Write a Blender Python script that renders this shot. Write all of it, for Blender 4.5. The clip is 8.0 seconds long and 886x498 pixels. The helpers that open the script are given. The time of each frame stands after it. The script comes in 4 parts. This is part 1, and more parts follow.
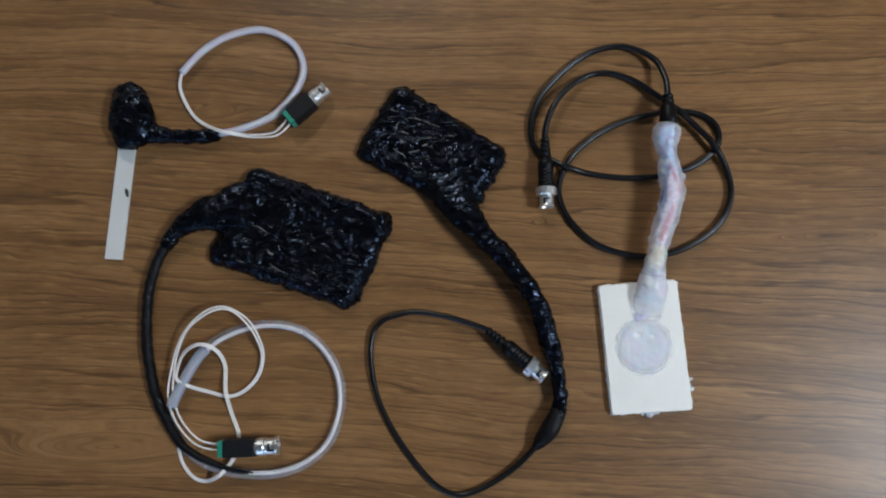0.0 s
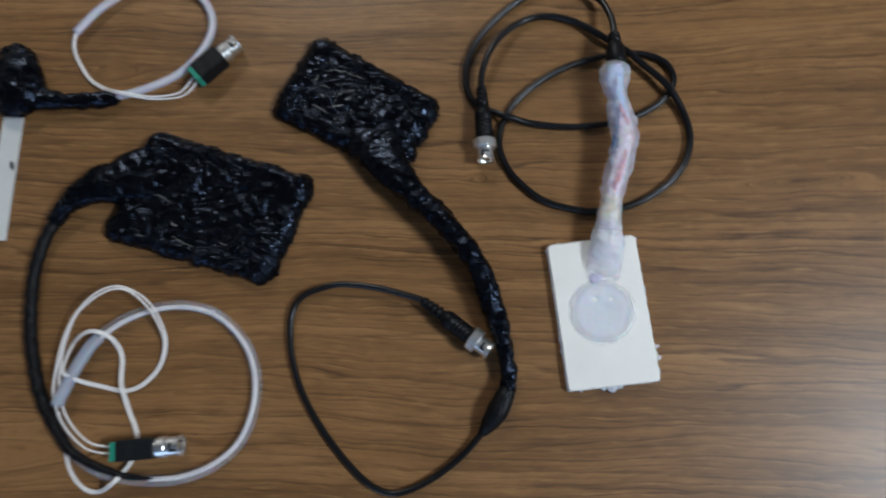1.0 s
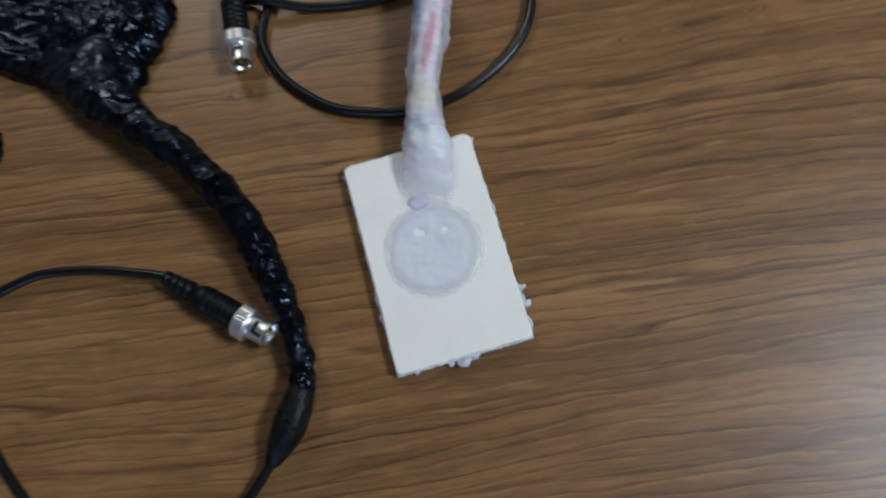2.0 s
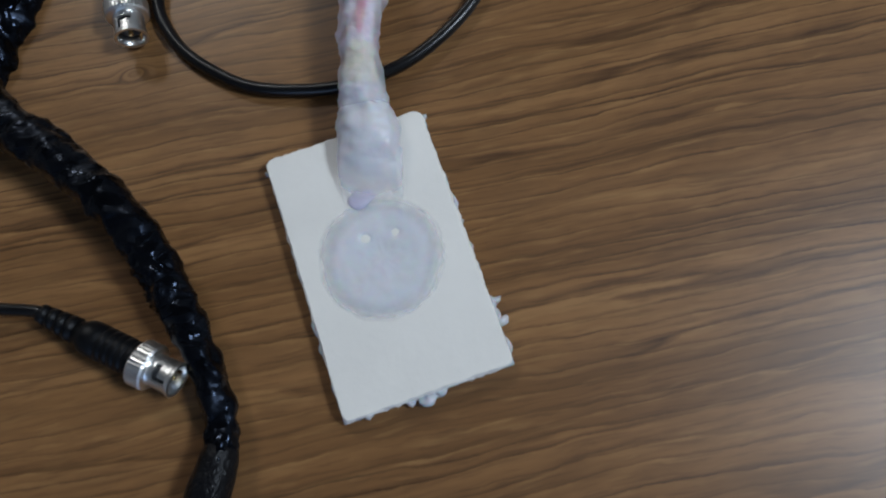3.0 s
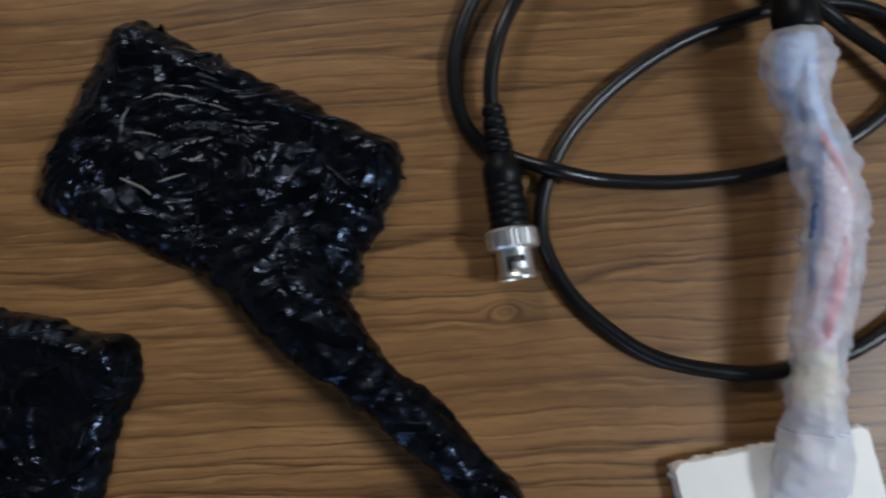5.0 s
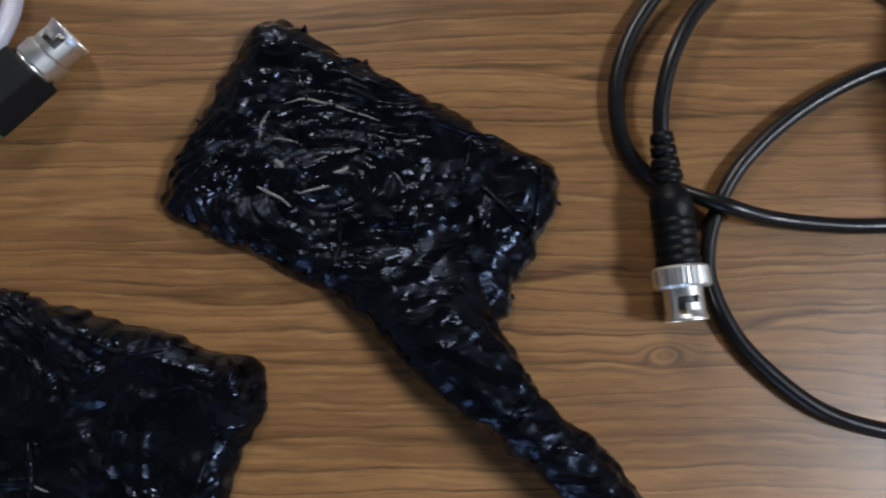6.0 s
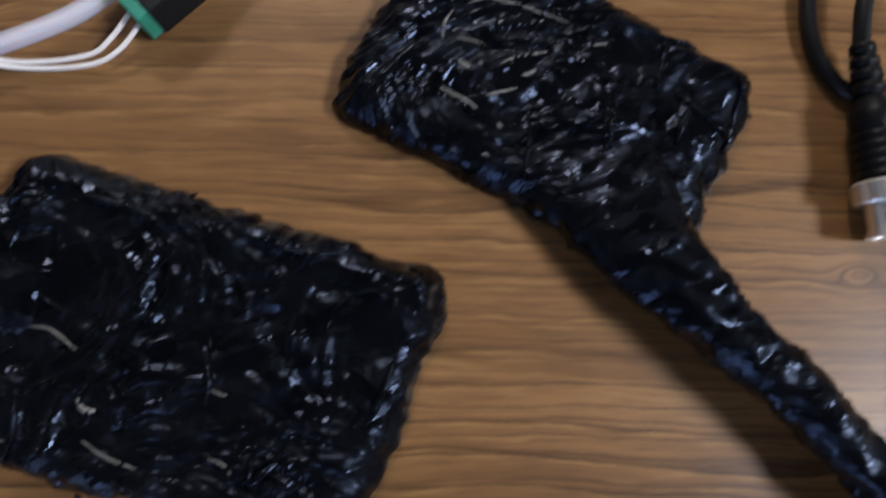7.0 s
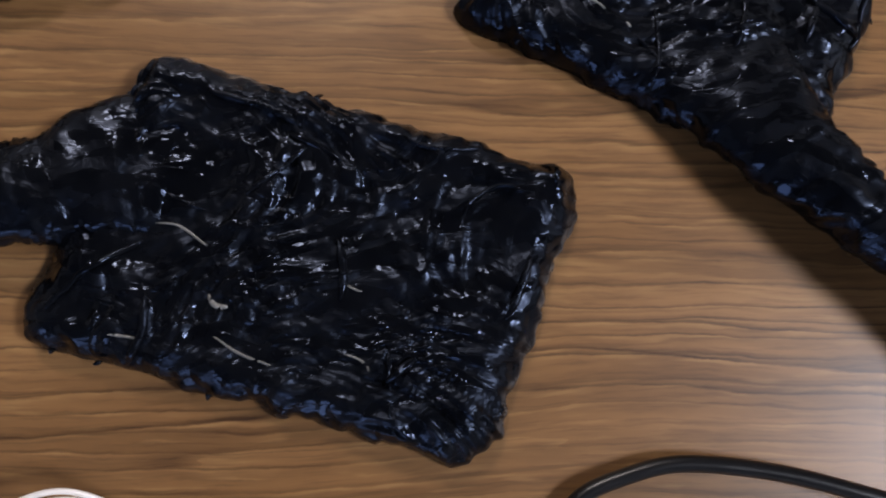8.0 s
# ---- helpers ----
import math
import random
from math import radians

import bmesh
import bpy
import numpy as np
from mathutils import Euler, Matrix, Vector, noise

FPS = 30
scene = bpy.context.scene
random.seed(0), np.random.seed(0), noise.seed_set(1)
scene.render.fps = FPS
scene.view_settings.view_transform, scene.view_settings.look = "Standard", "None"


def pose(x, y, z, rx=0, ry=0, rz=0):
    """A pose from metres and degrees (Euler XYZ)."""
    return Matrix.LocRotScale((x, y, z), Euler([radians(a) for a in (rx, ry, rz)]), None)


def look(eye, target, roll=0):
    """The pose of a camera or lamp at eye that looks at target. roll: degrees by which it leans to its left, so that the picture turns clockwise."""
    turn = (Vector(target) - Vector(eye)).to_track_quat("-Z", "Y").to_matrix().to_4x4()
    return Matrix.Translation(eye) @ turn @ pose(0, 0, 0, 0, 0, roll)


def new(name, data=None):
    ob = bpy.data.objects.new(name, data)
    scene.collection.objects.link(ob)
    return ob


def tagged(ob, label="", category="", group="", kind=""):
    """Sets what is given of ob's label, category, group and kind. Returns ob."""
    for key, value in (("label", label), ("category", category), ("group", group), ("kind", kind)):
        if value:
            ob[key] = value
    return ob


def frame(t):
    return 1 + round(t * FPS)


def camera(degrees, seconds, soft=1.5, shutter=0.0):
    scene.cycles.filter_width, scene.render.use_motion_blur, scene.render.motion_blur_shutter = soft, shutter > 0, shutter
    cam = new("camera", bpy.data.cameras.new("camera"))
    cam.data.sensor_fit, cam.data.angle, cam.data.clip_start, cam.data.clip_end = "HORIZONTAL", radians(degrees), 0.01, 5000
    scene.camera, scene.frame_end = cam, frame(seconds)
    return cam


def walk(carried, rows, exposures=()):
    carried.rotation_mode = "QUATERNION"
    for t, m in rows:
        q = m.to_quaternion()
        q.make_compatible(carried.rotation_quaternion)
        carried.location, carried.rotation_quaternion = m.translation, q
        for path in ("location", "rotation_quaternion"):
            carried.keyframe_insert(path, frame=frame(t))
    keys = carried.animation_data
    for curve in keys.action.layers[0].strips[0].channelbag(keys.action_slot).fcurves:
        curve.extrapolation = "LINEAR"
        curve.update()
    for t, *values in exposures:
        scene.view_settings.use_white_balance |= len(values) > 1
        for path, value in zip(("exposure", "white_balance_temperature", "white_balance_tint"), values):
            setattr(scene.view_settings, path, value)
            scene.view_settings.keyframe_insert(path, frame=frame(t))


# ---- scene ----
cam = camera(66, 8.0, soft=2.1, shutter=0.5)
PATH = [
    (0, (0.02671, -0.06289, 0.47000), (-0.0849, 0.2192, -1.5069), -22.96),
    (0.5, (0.03309, -0.08134, 0.44729), (-0.0535, 0.2435, -1.5242), -16.76),
    (1, (0.05461, -0.10623, 0.40431), (-0.0025, 0.3047, -1.5522), -11.62),
    (1.5, (0.09720, -0.12280, 0.33580), (0.0695, 0.3430, -1.6090), -12.06),
    (2, (0.13488, -0.13608, 0.25787), (0.1480, 0.3930, -1.6708), -11.72),
    (3.5, (0.14626, -0.09472, 0.20447), (0.1942, 0.2940, -1.7568), -9.56),
    (4, (0.12704, -0.05977, 0.20395), (0.1416, 0.2302, -1.7749), -12.30),
    (4.5, (0.08920, -0.01461, 0.19979), (0.0986, 0.2749, -1.7791), -10.43),
    (5, (0.05606, 0.01858, 0.19218), (0.0297, 0.2627, -1.7927), -14.86),
    (6.5, (-0.0095, 0.0275, 0.1735), (0.0180, 0.3600, -1.7990), 0.00),
    (7, (-0.03706, 0.01173, 0.16852), (-0.0115, 0.2947, -1.8112), 1.13),
    (7.5, (-0.05986, -0.01038, 0.16493), (-0.0239, 0.3327, -1.8051), 1.84),
    (8, (-0.07261, -0.01527, 0.16096), (-0.0169, 0.3387, -1.8067), 4.54),
]
EXPOSURES = [(0, 0.06, 6330, 8), (1.5, -0.03, 6250, 8), (2, -0.16, 6200, 8), (3.5, -0.40, 6150, 9), (4.5, -0.51, 6210, 9), (5, -0.10, 6430, 10), (6.5, 0.40, 6570, 14), (8, 0.62, 6760, 20)]
walk(cam, [(t, look(eye, target, roll)) for t, eye, target, roll in PATH], EXPOSURES)

# ---- world and light ----
world = bpy.data.worlds.new("room_world")
scene.world = world
world.use_nodes = True
world.node_tree.nodes["Background"].inputs[0].default_value = (0.6, 0.7, 0.9, 1)
world.node_tree.nodes["Background"].inputs[1].default_value = 0.2

CEILING = 1.9
PANEL = (1.72, -0.50)
SIDE_PANEL = (-0.40, 2.15)


def panel_lamp(x, y, watts, colour, sx=0.56, sy=0.56):
    data = bpy.data.lights.new("panel_lamp", "AREA")
    data.shape, data.size, data.size_y = "RECTANGLE", sx, sy
    data.energy, data.color = watts, colour
    lamp = new("panel_lamp", data)
    lamp.matrix_world = pose(x, y, CEILING - 0.03)
    return lamp


panel_lamp(*PANEL, 60, (0.79, 0.89, 1.0))
panel_lamp(*SIDE_PANEL, 28, (1.0, 0.96, 0.90))

# daylight in the window's opening
data = bpy.data.lights.new("window_lamp", "AREA")
data.shape, data.size, data.size_y = "RECTANGLE", 1.5, 1.1
data.energy, data.color = 17, (0.40, 0.60, 1.0)
window_lamp = new("window_lamp", data)
window_lamp.matrix_world = look((-1.1, -2.42, 0.75), (-1.1, 0.0, 0.75))


# ---- materials ----
class Nodes:
    """A short way to wire a node material."""

    def __init__(self, name):
        self.mat = bpy.data.materials.new(name)
        self.mat.use_nodes = True
        self.tree = self.mat.node_tree
        self.shader = self.tree.nodes["Principled BSDF"]
        self.out = self.tree.nodes["Material Output"]

    def put(self, socket, value):
        if isinstance(value, bpy.types.NodeSocket):
            self.tree.links.new(value, socket)
        elif socket.type == "RGBA" and not isinstance(value, (int, float)) and len(value) == 3:
            socket.default_value = (*value, 1)
        else:
            socket.default_value = value

    def node(self, kind, inputs, **settings):
        n = self.tree.nodes.new(kind)
        for key, value in settings.items():
            setattr(n, key, value)
        for key, value in inputs.items():
            self.put(n.inputs[key], value)
        return n

    def math(self, op, a, b=0.0, c=0.0):
        return self.node("ShaderNodeMath", {0: a, 1: b, 2: c}, operation=op).outputs[0]

    def coords(self):
        return self.tree.nodes.new("ShaderNodeTexCoord").outputs["Object"]

    def noise(self, vec, scale, detail=3.0, rough=0.55, distort=0.0):
        return self.node("ShaderNodeTexNoise", {"Vector": vec, "Scale": scale, "Detail": detail, "Roughness": rough, "Distortion": distort}).outputs[0]

    def scaled(self, vec, s):
        return self.node("ShaderNodeMapping", {"Vector": vec, "Scale": s}).outputs[0]

    def ramp(self, fac, stops):
        n = self.tree.nodes.new("ShaderNodeValToRGB")
        n.color_ramp.elements[0].position, n.color_ramp.elements[1].position = stops[0][0], stops[-1][0]
        for p, c in stops[1:-1]:
            n.color_ramp.elements.new(p)
        for e, (p, c) in zip(n.color_ramp.elements, stops):
            e.color = (*c, 1) if len(c) == 3 else c
        self.put(n.inputs[0], fac)
        return n.outputs[0]

    def mix(self, fac, a, b, blend="MIX"):
        n = self.node("ShaderNodeMixRGB", {"Fac": fac, "Color1": a, "Color2": b}, blend_type=blend)
        return n.outputs[0]

    def bump(self, height, strength, distance):
        self.put(self.shader.inputs["Normal"], self.node("ShaderNodeBump", {"Height": height, "Strength": strength, "Distance": distance}).outputs[0])

    def set(self, **values):
        for key, value in values.items():
            self.put(self.shader.inputs[key.replace("_", " ")], value)
        return self


def grey(v):
    return (v, v, v)


def wood_laminate():
    m = Nodes("wood_laminate")
    co = m.coords()
    xyz = m.node("ShaderNodeSeparateXYZ", {0: co}).outputs
    x, y = xyz[0], xyz[1]
    # slow waves in the grain
    wave = m.noise(m.scaled(co, (2.4, 6.0, 1.0)), 1.0, 2.0)
    wave2 = m.noise(m.scaled(co, (14.0, 40.0, 1.0)), 1.0, 2.0)
    v = m.math("ADD", y, m.math("MULTIPLY", m.math("SUBTRACT", wave, 0.5), 0.040))
    v = m.math("ADD", v, m.math("MULTIPLY", m.math("SUBTRACT", wave2, 0.5), 0.0065))
    ragged = m.noise(m.scaled(co, (95.0, 260.0, 1.0)), 1.0, 4.0, 0.65)
    v = m.math("ADD", v, m.math("MULTIPLY", m.math("SUBTRACT", ragged, 0.5), 0.0017))
    v = m.math("ADD", v, m.math("MULTIPLY", x, 0.07))
    # knots and cathedral arches pull the grain round them
    for kx, ky, squeeze, size in ((0.068, 0.022, 0.55, 0.0034), (0.262, 0.006, 0.10, 0.003), (0.03, 0.005, 0.5, 0.0025), (-0.165, 0.110, 0.30, 0.004), (-0.234, -0.127, 0.16, 0.010)):
        dx = m.math("MULTIPLY", m.math("SUBTRACT", x, kx), squeeze)
        dy = m.math("SUBTRACT", y, ky)
        d = m.math("SQRT", m.math("ADD", m.math("MULTIPLY", dx, dx), m.math("MULTIPLY", dy, dy)))
        w = m.math("DIVIDE", 1.0, m.math("ADD", 1.0, m.math("POWER", m.math("DIVIDE", d, size), 4.0)))
        target = m.math("ADD", d, ky)
        v = m.math("ADD", v, m.math("MULTIPLY", w, m.math("SUBTRACT", target, v)))
    g = m.node("ShaderNodeCombineXYZ", {0: x, 1: v, 2: 0.0}).outputs[0]
    broad = m.noise(m.scaled(g, (2.6, 46.0, 1.0)), 1.0, 4.0, 0.6)
    fibre = m.noise(m.scaled(g, (48.0, 900.0, 1.0)), 1.0, 2.5, 0.65)
    streak = m.noise(m.scaled(g, (9.0, 300.0, 1.0)), 1.0, 3.0, 0.65)
    fleck = m.noise(m.scaled(g, (62.0, 520.0, 1.0)), 1.0, 1.0, 0.5)
    patch = m.noise(m.scaled(g, (5.0, 30.0, 1.0)), 1.0, 2.0, 0.5)
    tone = m.ramp(broad, [(0.30, (0.140, 0.0678, 0.0244)), (0.46, (0.210, 0.1030, 0.0378)), (0.60, (0.262, 0.1315, 0.0502)), (0.75, (0.322, 0.1680, 0.0680))])
    tone = m.mix(m.math("MULTIPLY", m.ramp(streak, [(0.34, grey(1.0)), (0.48, grey(0.0))]), 0.16), tone, (0.070, 0.031, 0.0125))
    mottle = m.noise(m.scaled(g, (26.0, 95.0, 1.0)), 1.0, 4.0, 0.65)
    tone = m.mix(m.math("MULTIPLY", m.ramp(mottle, [(0.36, grey(1.0)), (0.54, grey(0.0))]), 0.26), tone, (0.085, 0.043, 0.0190))
    tone = m.mix(m.math("MULTIPLY", m.ramp(fleck, [(0.60, grey(0.0)), (0.74, grey(1.0))]), 0.26), tone, (0.37, 0.210, 0.082))
    # growth rings: each has a crisp dark edge on one side and fades on the other; no two are alike in strength
    lines = pale = 0.0
    for spacing, drift, fade, amount, seed in ((0.0112, 3.6, 0.22, 1.0, 0.0), (0.0050, 2.6, 0.20, 0.92, 41.0)):
        sway = m.noise(m.node("ShaderNodeMapping", {"Vector": g, "Location": (seed, seed, 0), "Scale": (3.6, 40.0, 1.0)}).outputs[0], 1.0, 3.0, 0.55)
        turns = m.math("ADD", m.math("DIVIDE", v, spacing), m.math("MULTIPLY", sway, drift))
        ring = m.math("FLOOR", turns)
        f = m.math("SUBTRACT", turns, ring)
        own = m.node("ShaderNodeTexWhiteNoise", {"W": m.math("ADD", ring, seed + 0.5)}, noise_dimensions="1D").outputs[0]
        run = m.noise(m.node("ShaderNodeCombineXYZ", {0: m.math("MULTIPLY", x, 5.5), 1: m.math("ADD", m.math("MULTIPLY", ring, 3.7), seed), 2: 0.0}).outputs[0], 1.0, 2.0, 0.6)
        keep = m.math("MULTIPLY", m.node("ShaderNodeMapRange", {0: run, 1: 0.26, 2: 0.43}).outputs[0], m.math("ADD", 0.50, m.math("MULTIPLY", own, 0.50)))
        edge = m.node("ShaderNodeMapRange", {0: f, 1: 0.0, 2: 0.06}).outputs[0]
        tail = m.math("POWER", m.node("ShaderNodeMapRange", {0: f, 1: 0.06, 2: 0.06 + fade, 3: 1.0, 4: 0.0}).outputs[0], 1.4)
        ln = m.math("MULTIPLY", m.math("MULTIPLY", edge, tail), m.math("MULTIPLY", keep, amount))
        lines = m.math("MAXIMUM", lines, ln)
        before = m.node("ShaderNodeMapRange", {0: f, 1: 0.72, 2: 0.97}).outputs[0]
        pale = m.math("MAXIMUM", pale, m.math("MULTIPLY", before, m.math("MULTIPLY", keep, amount)))
    lines = m.math("MULTIPLY", lines, m.ramp(patch, [(0.36, grey(0.45)), (0.54, grey(1.0))]))
    lines = m.math("MULTIPLY", lines, m.ramp(fibre, [(0.35, grey(1.0)), (0.62, grey(0.62))]))
    tone = m.mix(m.math("MULTIPLY", m.math("MULTIPLY", pale, m.ramp(fleck, [(0.40, grey(0.1)), (0.60, grey(1.0))])), 0.42), tone, (0.37, 0.205, 0.080))
    tone = m.mix(m.math("MULTIPLY", lines, 1.0), tone, (0.030, 0.0125, 0.0056))
    tone = m.mix(m.math("MULTIPLY", m.ramp(fibre, [(0.36, grey(1.0)), (0.50, grey(0.0))]), 0.28), tone, (0.050, 0.022, 0.010))
    smudge = m.noise(co, 9.0, 3.0)
    m.set(Base_Color=tone, Roughness=m.math("ADD", m.math("MULTIPLY", smudge, 0.14), 0.30), IOR=1.42)
    m.bump(m.math("ADD", fibre, m.math("MULTIPLY", lines, 0.8)), 0.04, 0.00025)
    return m.mat


def black_glue():
    m = Nodes("black_hot_glue")
    co = m.coords()
    warp, warp2 = m.noise(co, 24.0, 2.0), m.noise(co, 31.0, 2.0)
    shift = m.node("ShaderNodeCombineXYZ", {0: m.math("MULTIPLY", warp, 0.020), 1: m.math("MULTIPLY", warp2, -0.026)}).outputs[0]
    bent = m.node("ShaderNodeVectorMath", {0: co, 1: shift}, operation="ADD").outputs[0]
    drawn = m.node("ShaderNodeMapping", {"Vector": bent, "Rotation": (0, 0, 0.5), "Scale": (60.0, 170.0, 110.0)}).outputs[0]
    swirl = m.noise(drawn, 1.0, 2.0, 0.5, 0.5)
    # thin pulled ridges, here and there
    pulled = m.node("ShaderNodeMapping", {"Vector": bent, "Rotation": (0, 0, -0.35), "Scale": (75.0, 260.0, 150.0)}).outputs[0]
    crease = m.math("ABSOLUTE", m.math("SUBTRACT", m.noise(pulled, 1.0, 1.0, 0.5, 0.9), 0.5))
    crease = m.node("ShaderNodeMapRange", {0: crease, 1: 0.0, 2: 0.05, 3: 1.0, 4: 0.0}).outputs[0]
    calm = m.ramp(m.noise(co, 80.0, 1.0), [(0.42, grey(0.15)), (0.62, grey(1.0))])
    swirl = m.math("ADD", m.math("MULTIPLY", m.math("MULTIPLY", swirl, calm), 0.70), m.math("MULTIPLY", m.noise(co, 150.0, 2.0, 0.5, 1.0), 0.46))
    swirl = m.math("ADD", swirl, m.math("MULTIPLY", m.math("MULTIPLY", crease, calm), 0.05))
    fine = m.noise(co, 700.0, 1.0)
    m.set(Base_Color=m.ramp(m.noise(co, 90.0, 2.0), [(0.35, (0.0009, 0.0010, 0.0014)), (0.7, (0.0029, 0.0031, 0.0040))]), Roughness=m.ramp(m.noise(drawn, 1.6, 2.0), [(0.42, grey(0.10)), (0.60, grey(0.38))]), IOR=1.30, Specular_Tint=(0.54, 0.68, 1.0))
    m.bump(m.math("ADD", swirl, m.math("MULTIPLY", fine, 0.034)), 0.62, 0.0021)
    return m.mat


def plain(name, colour, rough, vary=0.12, scale=120.0, bump=0.15, dist=0.0003, metal=0.0, coat=0.0, subsurface=0.0, ior=1.5):
    m = Nodes(name)
    co = m.coords()
    n = m.noise(co, scale, 4.0)
    big = m.noise(co, scale * 0.15, 2.0)
    both = m.math("ADD", m.math("MULTIPLY", n, 0.5), m.math("MULTIPLY", big, 0.5))
    low, high = [c * (1 - vary) for c in colour], [min(1.0, c * (1 + vary)) for c in colour]
    m.set(Base_Color=m.ramp(both, [(0.3, low), (0.7, high)]), Roughness=m.math("ADD", rough - 0.06, m.math("MULTIPLY", n, 0.12)), Metallic=metal, Coat_Weight=coat, IOR=ior)
    if subsurface:
        m.set(Subsurface_Weight=subsurface, Subsurface_Scale=0.004, Subsurface_Radius=(1.0, 0.8, 0.7))
    if bump:
        m.bump(m.noise(co, scale * 4, 3.0), bump, dist)
    return m.mat


def milky(name, colour, clear, rough, bump_scale, bump):
    """Cloudy plastic or glue that lets what lies inside shine through."""
    m = Nodes(name)
    co = m.coords()
    n = m.noise(co, bump_scale, 3.0)
    big = m.noise(co, bump_scale * 0.25, 2.0)
    m.set(Base_Color=m.mix(big, [c * 0.93 for c in colour], colour), Roughness=rough, IOR=1.45, Subsurface_Weight=0.25, Subsurface_Scale=0.003)
    m.bump(n, bump, 0.0006)
    see = m.tree.nodes.new("ShaderNodeBsdfTransparent")
    see.inputs[0].default_value = (0.96, 0.96, 0.98, 1)
    fac = m.math("MULTIPLY", m.ramp(big, [(0.3, grey(0.75)), (0.7, grey(1.0))]), clear)
    mixer = m.node("ShaderNodeMixShader", {0: fac, 1: m.shader.outputs[0], 2: see.outputs[0]})
    m.tree.links.new(mixer.outputs[0], m.out.inputs[0])
    return m.mat


def thinning(name, colour, centre, squeeze, inner, outer, thick, rough, bump_scale, bump):
    """Cloudy glue poured on the card: opaque where it lies thick, clear where it thins out from inner to outer."""
    m = Nodes(name)
    co = m.coords()
    xyz = m.node("ShaderNodeSeparateXYZ", {0: co}).outputs
    dx = m.math("MULTIPLY", m.math("SUBTRACT", xyz[0], centre[0]), squeeze)
    dy = m.math("SUBTRACT", xyz[1], centre[1])
    d = m.math("SQRT", m.math("ADD", m.math("MULTIPLY", dx, dx), m.math("MULTIPLY", dy, dy)))
    blot = m.noise(co, 130.0, 3.0)
    d = m.math("ADD", d, m.math("MULTIPLY", m.math("SUBTRACT", blot, 0.5), 0.0035))
    fac = m.node("ShaderNodeMapRange", {0: d, 1: inner, 2: outer, 3: 1 - thick, 4: 1.0}, interpolation_type="SMOOTHSTEP").outputs[0]
    m.set(Base_Color=m.mix(blot, [c * 0.94 for c in colour], colour), Roughness=rough, IOR=1.42, Subsurface_Weight=0.25, Subsurface_Scale=0.003)
    m.bump(m.noise(co, bump_scale, 3.0), bump, 0.0005)
    see = m.tree.nodes.new("ShaderNodeBsdfTransparent")
    mixer = m.node("ShaderNodeMixShader", {0: fac, 1: m.shader.outputs[0], 2: see.outputs[0]})
    m.tree.links.new(mixer.outputs[0], m.out.inputs[0])
    return m.mat


WOOD = wood_laminate()
GLUE = black_glue()
RUBBER = plain("black_rubber", (0.0036, 0.0038, 0.0046), 0.42, 0.2, 300, 0.3, 0.0003, ior=1.26)
CABLE = plain("black_cable_jacket", (0.005, 0.005, 0.0058), 0.30, 0.2, 200, 0.1, 0.0001, ior=1.40)
SHEATH = plain("black_taped_sheath", (0.005, 0.005, 0.006), 0.34, 0.3, 110, 0.8, 0.0012, ior=1.26)
BOX = plain("black_moulded_plastic", (0.0045, 0.005, 0.006), 0.60, 0.15, 500, 0.25, 0.0002, ior=1.36)
GREEN = plain("green_terminal_plastic", (0.022, 0.235, 0.155), 0.40, 0.12, 200, 0.1)
CHROME = plain("nickel_plate", (0.86, 0.85, 0.83), 0.33, 0.06, 300, 0.08, 0.0001, metal=1.0)
PIN = plain("brass_pin", (0.75, 0.55, 0.25), 0.25, 0.05, 300, 0.0, metal=1.0)
INSULATOR = plain("dark_insulator", (0.03, 0.03, 0.032), 0.5, 0.1, 300, 0.0)
CARD = plain("cream_card", (0.82, 0.785, 0.725), 0.46, 0.05, 55, 0.30, 0.0005)
STRIP = plain("pale_plastic_strip", (0.62, 0.61, 0.58), 0.45, 0.05, 80, 0.12)
MARK = plain("black_mark", (0.02, 0.025, 0.02), 0.5, 0.1, 300, 0.0)
WIRE = plain("white_wire", (0.82, 0.77, 0.73), 0.40, 0.04, 200, 0.1)
RED = plain("red_wire", (0.75, 0.06, 0.10), 0.45, 0.1, 200, 0.0)
BLUE = plain("blue_wire", (0.06, 0.125, 0.27), 0.45, 0.1, 200, 0.0)
SILICONE = thinning("white_silicone", (0.765, 0.745, 0.785), (0.1330, -0.0655), 1.0, 0.0130, 0.0212, 0.92, 0.30, 90.0, 0.6)
CORE = plain("milky_core", (0.80, 0.765, 0.775), 0.5, 0.05, 60, 0.3, 0.0005, subsurface=0.2)
PINK_CORE = plain("pinkish_core", (0.82, 0.66, 0.70), 0.5, 0.08, 60, 0.3, 0.0005)
BLUE_CORE = plain("bluish_core", (0.44, 0.61, 0.86), 0.5, 0.10, 60, 0.3, 0.0005)
SLEEVE_GLUE = milky("milky_glue", (0.82, 0.81, 0.88), 0.70, 0.32, 480.0, 0.9)
EDGE_GLUE = milky("clear_edge_glue", (0.78, 0.79, 0.82), 0.35, 0.22, 500.0, 0.6)
FOOT_GLUE = thinning("clear_foot_glue", (0.80, 0.785, 0.82), (0.1395, -0.0250), 1.20, 0.010, 0.0290, 0.70, 0.34, 260.0, 0.6)
PURPLE = plain("shaded_lead_end", (0.60, 0.56, 0.69), 0.5, 0.1, 200, 0.0)
CREAM_GLUE = plain("cream_glue", (0.82, 0.74, 0.50), 0.35, 0.05, 90, 0.35, 0.0005, subsurface=0.2)
TUBING = milky("clear_tubing", (0.70, 0.73, 0.80), 0.97, 0.20, 120.0, 0.1)
